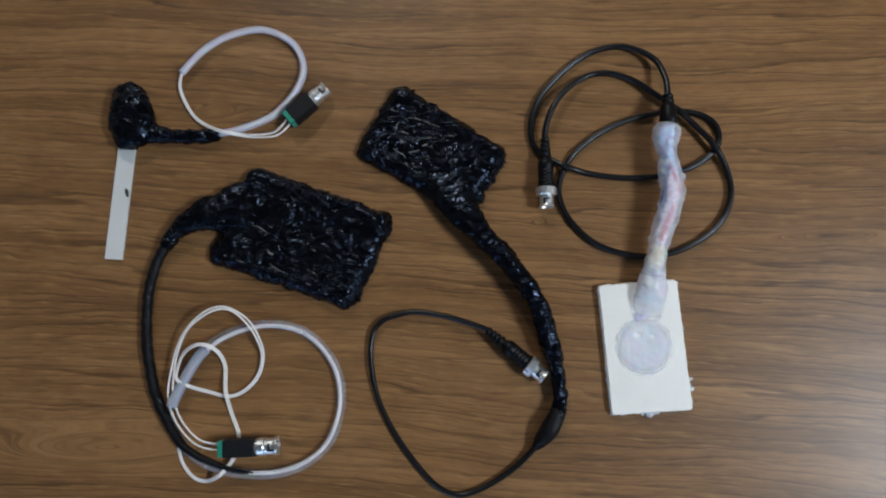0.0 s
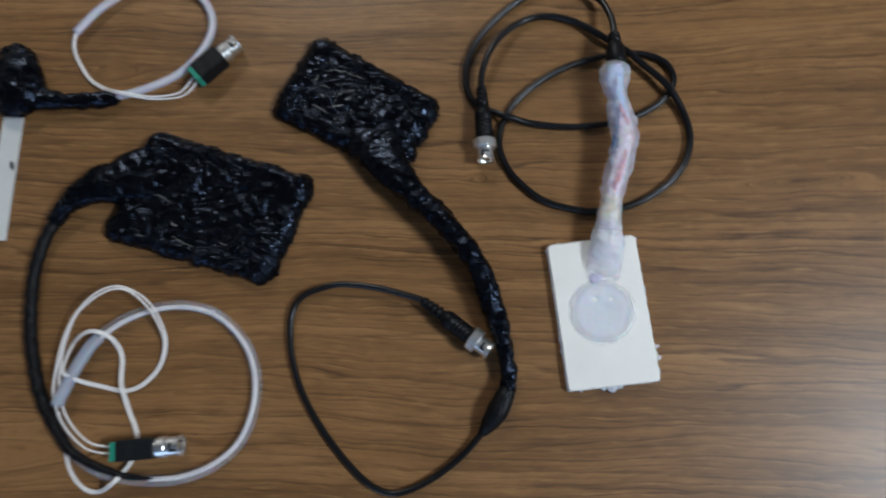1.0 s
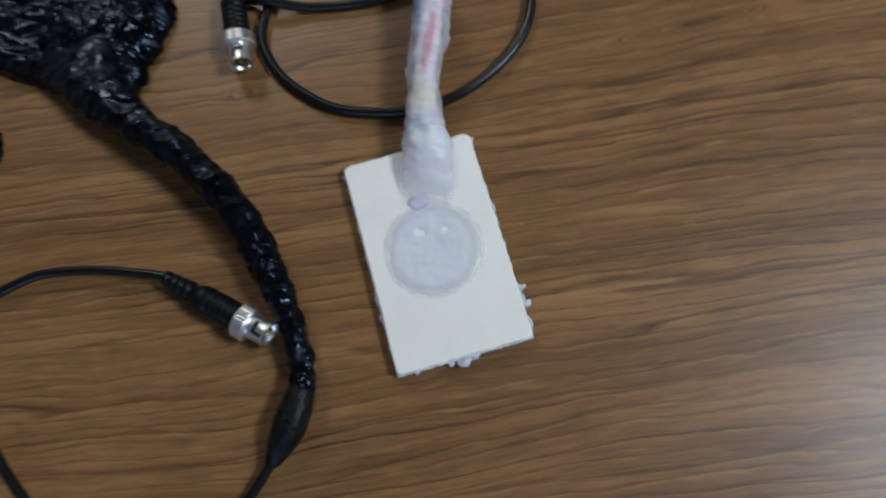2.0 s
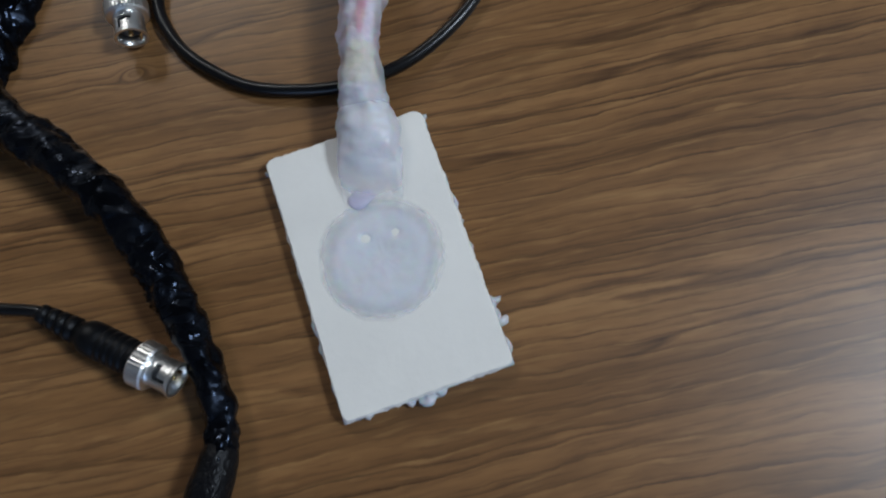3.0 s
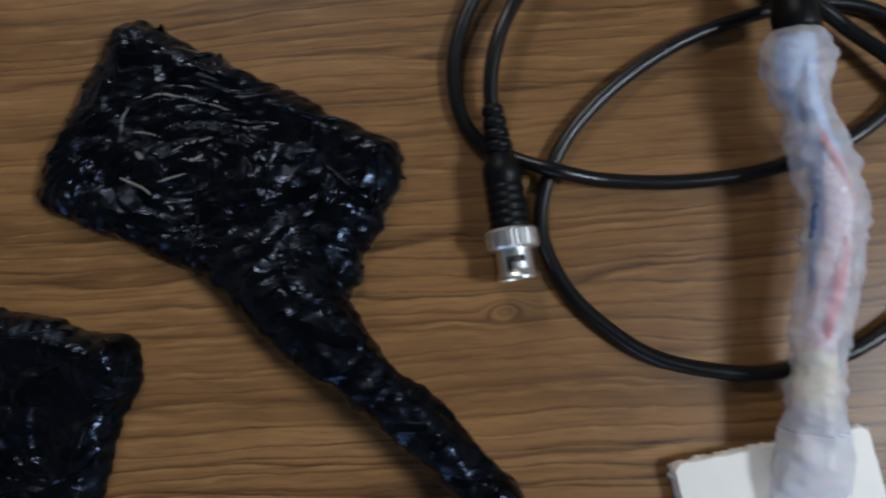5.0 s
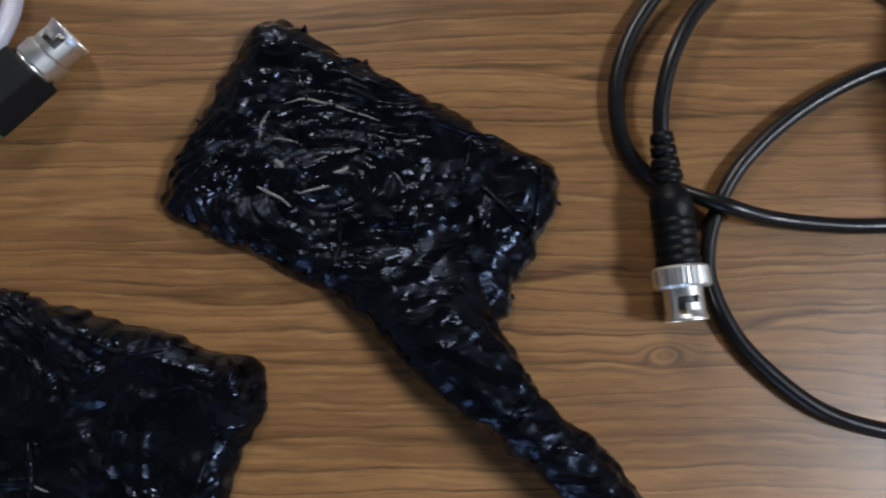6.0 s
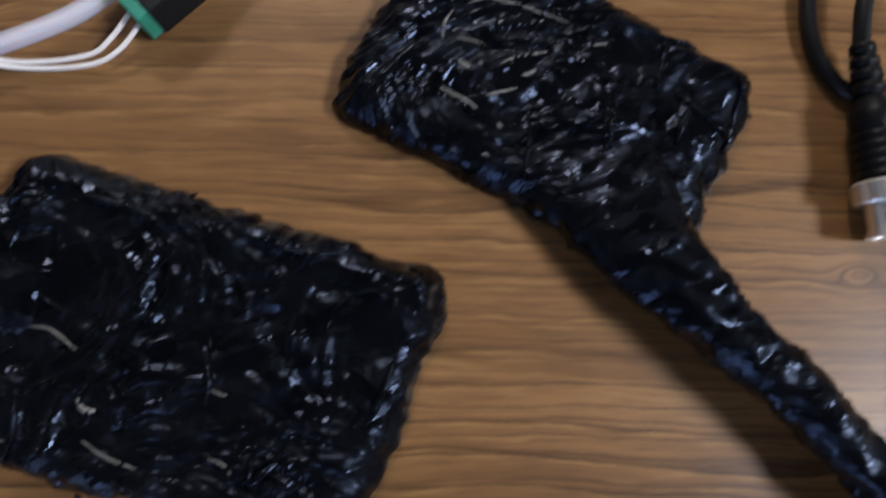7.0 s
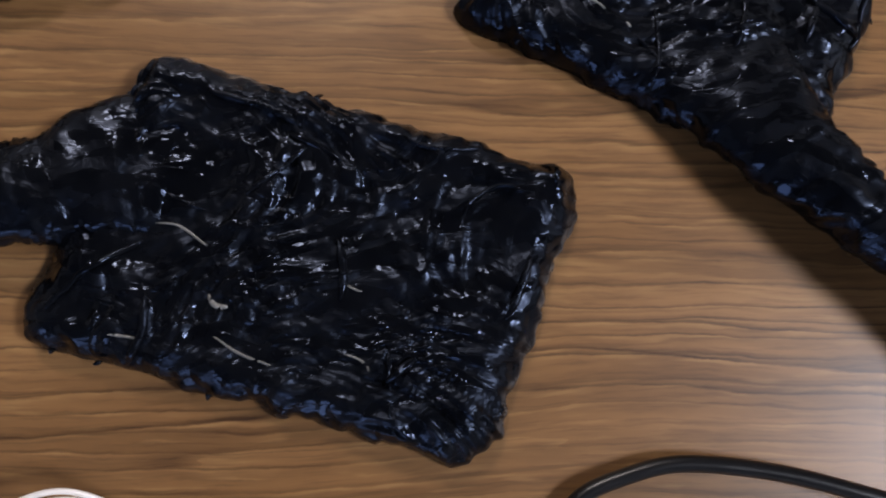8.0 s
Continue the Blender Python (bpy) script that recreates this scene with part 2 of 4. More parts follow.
FROST = milky("frosted_tubing", (0.46, 0.50, 0.58), 0.55, 0.45, 200.0, 0.3)
TUBING_WHITE = milky("white_tubing", (0.76, 0.75, 0.84), 0.60, 0.25, 120.0, 0.1)
SMEAR = plain("pale_glue_smear", (0.135, 0.130, 0.120), 0.3, 0.4, 260, 0.4, 0.0004)
WALL = plain("white_wall_paint", (0.42, 0.42, 0.41), 0.7, 0.03, 4, 0.1)
CEILING_PAINT = plain("white_ceiling", (0.26, 0.26, 0.26), 0.8, 0.03, 4, 0.1)
FLOOR = plain("grey_floor", (0.30, 0.29, 0.28), 0.5, 0.1, 6, 0.1)
STEEL = plain("grey_steel", (0.35, 0.35, 0.36), 0.35, 0.05, 60, 0.0, metal=1.0)
GLOW = Nodes("lamp_diffuser").set(Base_Color=(0.9, 0.9, 0.9), Emission_Color=(0.88, 0.94, 1.0), Emission_Strength=3.0).mat


# ---- mesh helpers ----
def part(name, bm, material, parent=None, label="", smooth=True):
    me = bpy.data.meshes.new(name)
    bmesh.ops.recalc_face_normals(bm, faces=bm.faces)
    for f in bm.faces:
        f.smooth = smooth
    bm.to_mesh(me)
    bm.free()
    me.materials.append(material)
    ob = new(name, me)
    ob.parent = parent
    if label:
        ob["label"] = label
    return ob


def thing(name, label, category, at=(0, 0, 0), group=""):
    ob = new(name)
    ob.location = at
    ob.empty_display_size = 0.01
    return tagged(ob, label, category, group)


def box(x0, x1, y0, y1, z0, z1, bevel=0.0, segments=2):
    bm = bmesh.new()
    bmesh.ops.create_cube(bm, size=1.0)
    for v in bm.verts:
        v.co = Vector(((x0 + x1) / 2 + v.co.x * (x1 - x0), (y0 + y1) / 2 + v.co.y * (y1 - y0), (z0 + z1) / 2 + v.co.z * (z1 - z0)))
    if bevel:
        bmesh.ops.bevel(bm, geom=list(bm.edges), offset=bevel, segments=segments, profile=0.5, affect="EDGES")
    return bm


def spline(points, step):
    """Catmull-Rom points along a line of control points, about one step apart."""
    p = np.array(points, float)
    p = np.vstack([2 * p[0] - p[1], p, 2 * p[-1] - p[-2]])
    out = []
    for i in range(1, len(p) - 2):
        n = max(2, int(np.linalg.norm(p[i + 1, :2] - p[i, :2]) / step))
        for s in np.arange(n) / n:
            a, b, c, d = p[i - 1], p[i], p[i + 1], p[i + 2]
            out.append(0.5 * (2 * b + (c - a) * s + (2 * a - 5 * b + 4 * c - d) * s * s + (3 * b - a - 3 * c + d) * s ** 3))
    out.append(p[-2])
    return np.array(out)


def sweep(points, wide, high=None, step=0.002, sides=12, bump=None, into=None):
    """A tube along a spline. points: (x, y, z) each; wide, high: half widths per control point or one number; bump(co) moves the skin outwards."""
    n = len(points)
    high = wide if high is None else high
    w = list(wide) if hasattr(wide, "__len__") else [wide] * n
    h = list(high) if hasattr(high, "__len__") else [high] * n
    line = spline([(*p, a, b) for p, a, b in zip(points, w, h)], step)
    bm = into or bmesh.new()
    rings = []
    for i, row in enumerate(line):
        c = Vector(row[:3])
        ahead = Vector(line[min(i + 1, len(line) - 1)][:3]) - Vector(line[max(i - 1, 0)][:3])
        ahead.normalize()
        side = ahead.cross(Vector((0, 0, 1)))
        side.normalize()
        up = side.cross(ahead)
        ring = []
        for k in range(sides):
            a = 2 * math.pi * k / sides
            d = side * math.cos(a) * row[3] + up * math.sin(a) * row[4]
            co = c + d
            if bump:
                co = co + d.normalized() * bump(co)
                co.z = max(co.z, 0.0002)
            ring.append(bm.verts.new(co))
        rings.append(ring)
    for a, b in zip(rings, rings[1:]):
        for k in range(sides):
            bm.faces.new((a[k], a[(k + 1) % sides], b[(k + 1) % sides], b[k]))
    bm.faces.new(rings[0])
    bm.faces.new(rings[-1][::-1])
    return bm


def lathe(profile, sides=32, ripple=None):
    """A turned solid about the x axis. profile: (x, radius) rows; ripple(k, x) scales the radius."""
    bm = bmesh.new()
    rings = []
    for x, r in profile:
        rings.append([bm.verts.new((x, r * (ripple(k, x) if ripple else 1) * math.cos(2 * math.pi * k / sides), r * (ripple(k, x) if ripple else 1) * math.sin(2 * math.pi * k / sides))) for k in range(sides)])
    for a, b in zip(rings, rings[1:]):
        for k in range(sides):
            bm.faces.new((a[k], b[k], b[(k + 1) % sides], a[(k + 1) % sides]))
    bm.faces.new(rings[0])
    bm.faces.new(rings[-1][::-1])
    return bm


def placed(bm, m):
    bm.transform(m)
    return bm


def strands(co, size=1.0):
    """Relief of smeared glue: ridges that wander, in metres."""
    p = Vector(co)
    ang = 3.6 * noise.noise(p * 19) + 0.3
    c, s = math.cos(ang), math.sin(ang)
    q = Vector(((c * p.x + s * p.y) * 66, (-s * p.x + c * p.y) * 165, p.z * 120))
    ridge = 1 - 3.0 * abs(noise.noise(q))
    ridge *= min(1.0, max(0.0, 0.45 + 1.9 * noise.noise(p * 34 + Vector((3, 1, 7)))))
    lump = 1.0 * noise.noise(p * 66) + 0.85 * noise.noise(p * 185) + 0.30 * noise.noise(p * 440)
    return size * (0.00100 * max(ridge, -0.1) + 0.00085 * lump)


# ---- the room ----
def slab(name, x0, x1, y0, y1, z0, z1, material):
    return tagged(part(name, box(x0, x1, y0, y1, z0, z1), material, smooth=False), kind="structure")


slab("floor", -2.6, 3.1, -2.5, 2.7, -0.85, -0.75, FLOOR)
slab("ceiling", -2.6, 3.1, -2.5, 2.7, CEILING, CEILING + 0.1, CEILING_PAINT)
slab("wall_east", 3.0, 3.1, -2.5, 2.7, -0.75, CEILING, WALL)
slab("wall_west", -2.6, -2.5, -2.5, 2.7, -0.75, CEILING, WALL)
slab("wall_north", -2.5, 3.0, 2.6, 2.7, -0.75, CEILING, WALL)
slab("wall_south", -2.5, -1.9, -2.5, -2.4, -0.75, CEILING, WALL)
slab("wall_south", -0.3, 3.0, -2.5, -2.4, -0.75, CEILING, WALL)
slab("wall_south", -1.9, -0.3, -2.5, -2.4, -0.75, 0.15, WALL)
slab("wall_south", -1.9, -0.3, -2.5, -2.4, 1.35, CEILING, WALL)
window = tagged(new("window_1"), kind="structure")
for x0, x1, z0, z1 in ((-1.9, -1.84, 0.15, 1.35), (-0.36, -0.3, 0.15, 1.35), (-1.84, -0.36, 0.15, 0.2), (-1.84, -0.36, 1.3, 1.35), (-1.12, -1.08, 0.2, 1.3)):
    part("window_frame", box(x0, x1, -2.48, -2.43, z0, z1), WALL, window, "", False)


def ceiling_light(x, y):
    light = thing("ceiling_light", "flat white square ceiling light panel", "ceiling light", (x, y, CEILING), "ceiling lights")
    part("diffuser", box(-0.29, 0.29, -0.29, 0.29, -0.022, -0.014), GLOW, light, "glowing white diffuser", False)
    for x0, x1, y0, y1 in ((-0.31, -0.29, -0.31, 0.31), (0.29, 0.31, -0.31, 0.31), (-0.29, 0.29, -0.31, -0.29), (-0.29, 0.29, 0.29, 0.31)):
        part("frame", box(x0, x1, y0, y1, -0.024, 0.0), STEEL, light, "", False)


ceiling_light(*PANEL)
ceiling_light(*SIDE_PANEL)

# ---- the table ----
table = thing("table", "brown wood-grain laminate table top seen close from above", "table", (0, 0, -0.75))
part("tabletop", placed(box(-0.75, 0.75, -0.42, 0.42, -0.028, 0.0, 0.002), pose(0, 0, 0.75)), WOOD, table, "brown wood-grain laminate with dark streaks", False)
for lx in (-0.68, 0.68):
    for ly in (-0.36, 0.36):
        part("leg", placed(box(-0.02, 0.02, -0.02, 0.02, 0, 0.722, 0.002), pose(lx, ly, 0)), STEEL, table, "", False)


# ---- connectors, built along +x from the end that meets the cable ----
def bayonet(parent, m, x0, grip=0.0071, barrel=0.0049, teeth=0.978, label="bright nickel bayonet sleeve with slots"):
    """Knurled collar, slotted sleeve, insulator and pin from x0 on."""
    knurl = lathe([(x0, grip * 0.78), (x0 + 0.0003, grip * 0.93), (x0 + 0.0009, grip), (x0 + 0.0052, grip), (x0 + 0.0058, grip * 0.93), (x0 + 0.006, grip * 0.74)], 72, lambda k, x: 1.0 if k % 2 else teeth)
    part("collar", placed(knurl, m), CHROME, parent, "knurled nickel collar", False)
    # the sleeve: cells round and along, some left out for the slots
    bm = bmesh.new()
    around, xs = 48, [0.006, 0.0070, 0.0079, 0.0087, 0.0096, 0.0105, 0.0114, 0.0124, 0.0133, 0.0139]
    radii = [barrel] * 7 + [barrel + 0.0002, barrel + 0.0005, barrel + 0.0005]

    def kept(i, k):
        if i < 0 or i >= len(xs) - 1:
            return False
        k = (k + 19) % 24
        if 2 <= i <= 3 and 3 <= k <= 11:
            return False
        return not (i in (4, 5, 6) and 9 <= k <= 11)

    def at(i, k, inner):
        r, a = radii[i] - (0.0009 if inner else 0), 2 * math.pi * (k % around) / around
        return (x0 + xs[i], r * math.cos(a), r * math.sin(a))

    verts = {}

    def vert(i, k, inner):
        key = (i, k % around, inner)
        if key not in verts:
            verts[key] = bm.verts.new(at(*key))
        return verts[key]

    for i in range(len(xs) - 1):
        for k in range(around):
            if not kept(i, k):
                continue
            for inner in (False, True):
                bm.faces.new((vert(i, k, inner), vert(i + 1, k, inner), vert(i + 1, k + 1, inner), vert(i, k + 1, inner)))
            for ok, a, b in ((kept(i - 1, k), (i, k), (i, k + 1)), (kept(i + 1, k), (i + 1, k), (i + 1, k + 1)), (kept(i, k - 1), (i, k), (i + 1, k)), (kept(i, k + 1), (i, k + 1), (i + 1, k + 1))):
                if not ok:
                    bm.faces.new((vert(*a, False), vert(*b, False), vert(*b, True), vert(*a, True)))
    part("sleeve", placed(bm, m), CHROME, parent, label, False)
    part("insulator", placed(lathe([(x0 + 0.005, 0.0036), (x0 + 0.0108, 0.0036), (x0 + 0.011, 0.0033), (x0 + 0.0111, 0.0012)], 20), m), INSULATOR, parent)
    part("pin", placed(lathe([(x0 + 0.009, 0.0008), (x0 + 0.0124, 0.0008), (x0 + 0.0130, 0.0004)], 12), m), PIN, parent)


def screw_adapter(parent, m):
    """Green terminal block, black box body and bayonet end."""
    bm = box(0.0038, 0.0250, -0.0058, 0.0058, -0.0060, 0.0058, 0.0006)
    body = part("connector", placed(bm, m), BOX, parent, "black moulded bayonet connector with green screw terminal", False)
    part("terminal_block", placed(box(0.0, 0.0036, -0.0053, 0.0053, -0.0055, 0.0050, 0.0004), m), GREEN, body, "green screw terminal block", False)
    for s in (-1, 1):
        part("clamp_hole", placed(lathe([(-0.0004, 0.0019), (0.0006, 0.0019)], 14), m @ pose(0, s * 0.0026, 0)), INSULATOR, body, "", False)
    for x in (0.0110, 0.0122, 0.0134):
        part("rib", placed(box(x, x + 0.0005, -0.0056, 0.0056, -0.0058, 0.00592, 0.0001, 1), m), BOX, body, "", False)
    part("neck_ring", placed(lathe([(0.0248, 0.0052), (0.0262, 0.0052)], 24), m), CHROME, body)
    bayonet(body, m, 0.0258, 0.0060, 0.0054, 1.0)


def cable_plug(parent, m):
    """Ribbed rubber boot, ridged body and bayonet end."""
    prof = [(0.0, 0.0024)]
    for i in range(4):
        x, r = 0.0004 + i * 0.0034, 0.0030 + 0.0003 * i
        prof += [(x, r), (x + 0.0022, r + 0.0001), (x + 0.0024, r - 0.0009), (x + 0.0032, r - 0.0009)]
    prof += [(0.0142, 0.0036), (0.0156, 0.0040), (0.0168, 0.0050), (0.0185, 0.0054)]
    for i in range(5):
        x = 0.0225 + i * 0.0024
        prof += [(x, 0.0054), (x + 0.0003, 0.0051), (x + 0.0007, 0.0051), (x + 0.0010, 0.0054)]
    prof += [(0.0346, 0.0055), (0.0352, 0.0050)]
    plug = part("plug", placed(lathe(prof, 28), m), RUBBER, parent, "black rubber plug boot with ribs", True)
    bayonet(plug, m, 0.0350)


def along(start, end):
    """The pose at start with +x towards end and z kept up."""
    a, b = Vector(start), Vector(end)
    x = (b - a).normalized()
    y = Vector((0, 0, 1)).cross(x).normalized()
    z = x.cross(y)
    m = Matrix((x, y, z)).transposed().to_4x4()
    m.translation = a
    return m


# ---- glue-covered pads ----
def pad(parent, quad, thick, label, seed, strokes, corner=0.011, lumps=()):
    """A rectangular pad smothered in black glue; quad: its corners in turn; lumps: (x, y, reach, rise, push) of thicker blobs."""
    tl, tr, br, bl = [Vector(c) for c in quad]
    A, B = ((tr - tl).length + (br - bl).length) / 4, ((tl - bl).length + (tr - br).length) / 4
    nu, nv = int(2 * A / 0.00055), int(2 * B / 0.00055)

    def spread(i, n):
        s = 2 * i / n - 1
        return math.copysign(1 - (1 - abs(s)) ** 1.35, s)

    bm = bmesh.new()
    grid = []
    for i in range(nu + 1):
        col = []
        for j in range(nv + 1):
            a, b = spread(i, nu), spread(j, nv)
            t = max(abs(a), abs(b))
            qx, qy, rr = abs(a) * A, abs(b) * B, corner * t ** 3
            cx, cy = t * A - rr, t * B - rr
            if qx > cx and qy > cy and rr > 0:
                dx, dy = qx - cx, qy - cy
                k = max(dx, dy) / math.hypot(dx, dy)
                qx, qy = cx + dx * k, cy + dy * k
            s, r = (math.copysign(qx, a) / A + 1) / 2, (math.copysign(qy, b) / B + 1) / 2
            p = (bl * (1 - s) + br * s) * (1 - r) + (tl * (1 - s) + tr * s) * r
            edge = (1 - t) * B
            h = thick * math.sqrt(max(0, 1 - (1 - min(edge / 0.0065, 1)) ** 2))
            centre = (tl + tr + br + bl) / 4
            out = (p - centre).normalized()
            wob = 0.0020 * noise.noise(Vector((p.x * 110, p.y * 110, seed))) + 0.0012 * noise.noise(Vector((p.x * 300, p.y * 300, seed)))
            p = p + out * wob * t ** 5
            near = [(math.exp(-((p.x - lx) ** 2 + (p.y - ly) ** 2) / reach ** 2), rise, push) for lx, ly, reach, rise, push in lumps]
            p = p + out * sum(w * push for w, rise, push in near) * t ** 4
            z = h + strands((p.x, p.y, seed * 0.1), 1.25) * min(1, edge / 0.0014)
            z += sum(w * rise for w, rise, push in near) * min(1, edge / 0.004)
            # a thicker bead round the rim
            z += 0.0010 * math.exp(-((edge - 0.007) / 0.004) ** 2)
            col.append(bm.verts.new((p.x, p.y, max(z, 0.0002))))
        grid.append(col)
    for i in range(nu):
        for j in range(nv):
            bm.faces.new((grid[i][j], grid[i + 1][j], grid[i + 1][j + 1], grid[i][j + 1]))
    rim = [grid[i][0] for i in range(nu)] + [grid[nu][j] for j in range(nv)] + [grid[i][nv] for i in range(nu, 0, -1)] + [grid[0][j] for j in range(nv, 0, -1)]
    bm.faces.new(rim[::-1])
    spots = [[v.co.copy() for v in col] for col in grid]
    body = part("pad", bm, GLUE, parent, label)
    # drawn-out threads of glue on the skin
    rng = random.Random(seed)
    bm = bmesh.new()
    for n in range(strokes):
        i, j = rng.uniform(4, nu - 4), rng.uniform(4, nv - 4)
        ang, turn = rng.gauss(0.6, 0.9), rng.uniform(-0.35, 0.35)
        pts = []
        for k in range(rng.randint(4, 9)):
            if not (2 <= i <= nu - 2 and 2 <= j <= nv - 2):
                break
            c = spots[int(i)][int(j)]
            pts.append((c.x, c.y, c.z + 0.0001))
            i, j, ang = i + 5.5 * math.cos(ang), j + 5.5 * math.sin(ang), ang + turn
        if len(pts) > 2:
            r = rng.choice((0.0004, 0.0006, 0.0008, 0.0010))
            sweep(pts, [r * 0.3] + [r] * (len(pts) - 2) + [r * 0.3], step=0.0009, sides=8, into=bm)
    # short tails pulled out over the rim
    for n in range(6):
        side, s = rng.randrange(4), rng.uniform(0.15, 0.85)
        i, j = ((0, int(s * nv)), (nu, int(s * nv)), (int(s * nu), 0), (int(s * nu), nv))[side]
        i2, j2 = min(max(i, 7), nu - 7), min(max(j, 7), nv - 7)
        a, b = spots[i][j], spots[i2][j2]
        d = Vector((a.x - b.x, a.y - b.y, 0))
        if d.length > 0:
            d = (d.normalized() + Vector((rng.uniform(-0.8, 0.8), rng.uniform(-0.8, 0.8), 0))).normalized() * rng.uniform(0.0004, 0.0014)
            z = rng.uniform(0.001, 0.005)
            pts = [(b.x + (a.x - b.x) * 0.7, b.y + (a.y - b.y) * 0.7, z), (a.x, a.y, z), (a.x + d.x, a.y + d.y, max(0.0006, z + rng.uniform(-0.001, 0.001)))]
            sweep(pts, [0.0010, 0.0006, 0.0002], step=0.0006, sides=6, into=bm)
    tagged(part("glue_thread", bm, GLUE, body), kind="stuff")
    return body, spots


def smears(parent, spots, rows):
    """Pale drawn threads on a pad: each a few places, in shares of its length and width, and a radius."""
    nu, nv = len(spots) - 1, len(spots[0]) - 1

    def index(u, n):
        a = 2 * u - 1
        return (math.copysign(1 - (1 - abs(a)) ** (1 / 1.35), a) + 1) / 2 * n

    for places, r in rows:
        line = spline([(u, v) for u, v in places], 0.02)
        pts = []
        for u, v in line:
            c = spots[int(index(u, nu))][int(index(v, nv))]
            pts.append((c.x, c.y, max(c.z, 0.0074) + 0.0001))
        n = len(pts)
        pts = [tuple(sum(pts[min(n - 1, max(0, k + d))][a] for d in (-1, 0, 1)) / 3 for a in range(3)) for k in range(n)]
        widths = [r * 0.66 * (0.2 + 0.8 * math.sin(math.pi * (k + 0.3) / n)) for k in range(n)]
        part("glue_smear", sweep(pts, widths, [w * 0.45 for w in widths], step=0.0008, sides=8), SMEAR, parent)


def glue_bump(size=1.0):
    return lambda co: strands(co, size) + 0.0009 * noise.noise(co * 150) + 0.0006 * noise.noise(co * 330)


# ---- the pad with the taped sheath and clear tubing ----
def pad_with_tubing():
    it = thing("pad_sensor", "black glue-coated rectangular pad with taped cable and clear tubing", "sensor", (-0.098, 0.014, 0), "coated sensors")
    it_inv = Matrix.Translation((0.098, -0.014, 0))
    parts = []
    body, spots = pad(it, [(-0.1358, 0.0688), (-0.0312, 0.0283), (-0.0630, -0.0383), (-0.1688, 0.0005)], 0.0074, "black glossy glue-coated pad, lumpy all over", 3, 14, lumps=[(-0.0385, 0.0255, 0.0085, 0.0030, 0.0010), (-0.1375, 0.0610, 0.0100, 0.0022, 0.0012), (-0.1640, 0.0030, 0.0080, 0.0016, 0.0014), (-0.0660, -0.0330, 0.0070, 0.0018, 0.0012), (-0.112, 0.018, 0.010, 0.0014, 0.0)])
    parts.append(body)
    smears(body, spots, [([(0.19, 0.45), (0.24, 0.47), (0.28, 0.45), (0.33, 0.43)], 0.0005), ([(0.36, 0.30), (0.38, 0.26), (0.41, 0.27)], 0.0010), ([(0.40, 0.18), (0.46, 0.15), (0.54, 0.14)], 0.0005), ([(0.18, 0.09), (0.22, 0.10), (0.28, 0.11)], 0.0005), ([(0.59, 0.45), (0.62, 0.43), (0.65, 0.43)], 0.0004), ([(0.65, 0.23), (0.70, 0.23), (0.72, 0.20)], 0.0004)])
    line = [(-0.124, 0.040, 0.0030), (-0.136, 0.039, 0.0048), (-0.146, 0.0372, 0.0062), (-0.157, 0.0332, 0.0066), (-0.170, 0.0312, 0.0068), (-0.180, 0.0268, 0.0066), (-0.188, 0.0205, 0.0060), (-0.196, 0.0110, 0.0052)]
    parts.append(part("neck", sweep(line, [0.012, 0.0170, 0.0156, 0.0126, 0.0105, 0.0076, 0.0055, 0.0043], [0.0022, 0.0046, 0.0060, 0.0064, 0.0066, 0.0062, 0.0052, 0.0044], 0.0008, 36, glue_bump(1.2)), GLUE, it, "black glue neck tapering off the pad"))
    line = [(-0.190, 0.019, 0.0052), (-0.195, 0.0125, 0.0048), (-0.202, 0.000, 0.0042), (-0.207, -0.019, 0.0040), (-0.208, -0.038, 0.0040), (-0.207, -0.058, 0.0040), (-0.204, -0.075, 0.0040), (-0.199, -0.093, 0.0040), (-0.191, -0.109, 0.0042)]
    wrap = lambda co: 0.0003 * noise.noise(co * 260) + 0.00025 * math.sin(co.y * 700 + co.x * 300)
    parts.append(part("sheath", sweep(line, 0.0037, None, 0.0010, 16, wrap), SHEATH, it, "black taped cable sheath"))
    line = [(-0.193, -0.105, 0.0044), (-0.1815, -0.1222, 0.0060), (-0.1690, -0.1320, 0.0068), (-0.1550, -0.1385, 0.0070), (-0.1410, -0.1424, 0.0070), (-0.129, -0.1440, 0.0068)]
    parts.append(part("sheath_end", sweep(line, [0.0036, 0.0030, 0.0026, 0.0022, 0.0016, 0.0007], None, 0.0010, 14, wrap), SHEATH, it, "tapering black sheath end along the tubing"))
    ring = [(-0.1885, -0.1120), (-0.180, -0.125), (-0.168, -0.135), (-0.153, -0.142), (-0.133, -0.1455), (-0.114, -0.145), (-0.095, -0.139), (-0.080, -0.127), (-0.072, -0.109), (-0.0705, -0.091), (-0.075, -0.074), (-0.086, -0.059), (-0.100, -0.0495), (-0.119, -0.0455), (-0.139, -0.048), (-0.156, -0.055), (-0.169, -0.066), (-0.178, -0.081), (-0.1845, -0.095), (-0.1865, -0.101)]
    heights = [0.0040] * 15 + [0.0042, 0.005, 0.0062, 0.0074, 0.0078]
    line = [(x, y, z) for (x, y), z in zip(ring, heights)]
    parts.append(part("tubing", sweep(line, 0.0032, None, 0.0016, 18), TUBING, it, "cloudy clear plastic tubing in a loop"))
    inner = [(x + 0.09 * (-0.128 - x) * 0.2, y + 0.09 * (-0.096 - y) * 0.2, z - 0.0006) for x, y, z in line[4:18]]
    parts.append(part("inner_wire", sweep(inner, 0.0014, None, 0.0016, 10), WIRE, it, "white wires inside the tubing"))
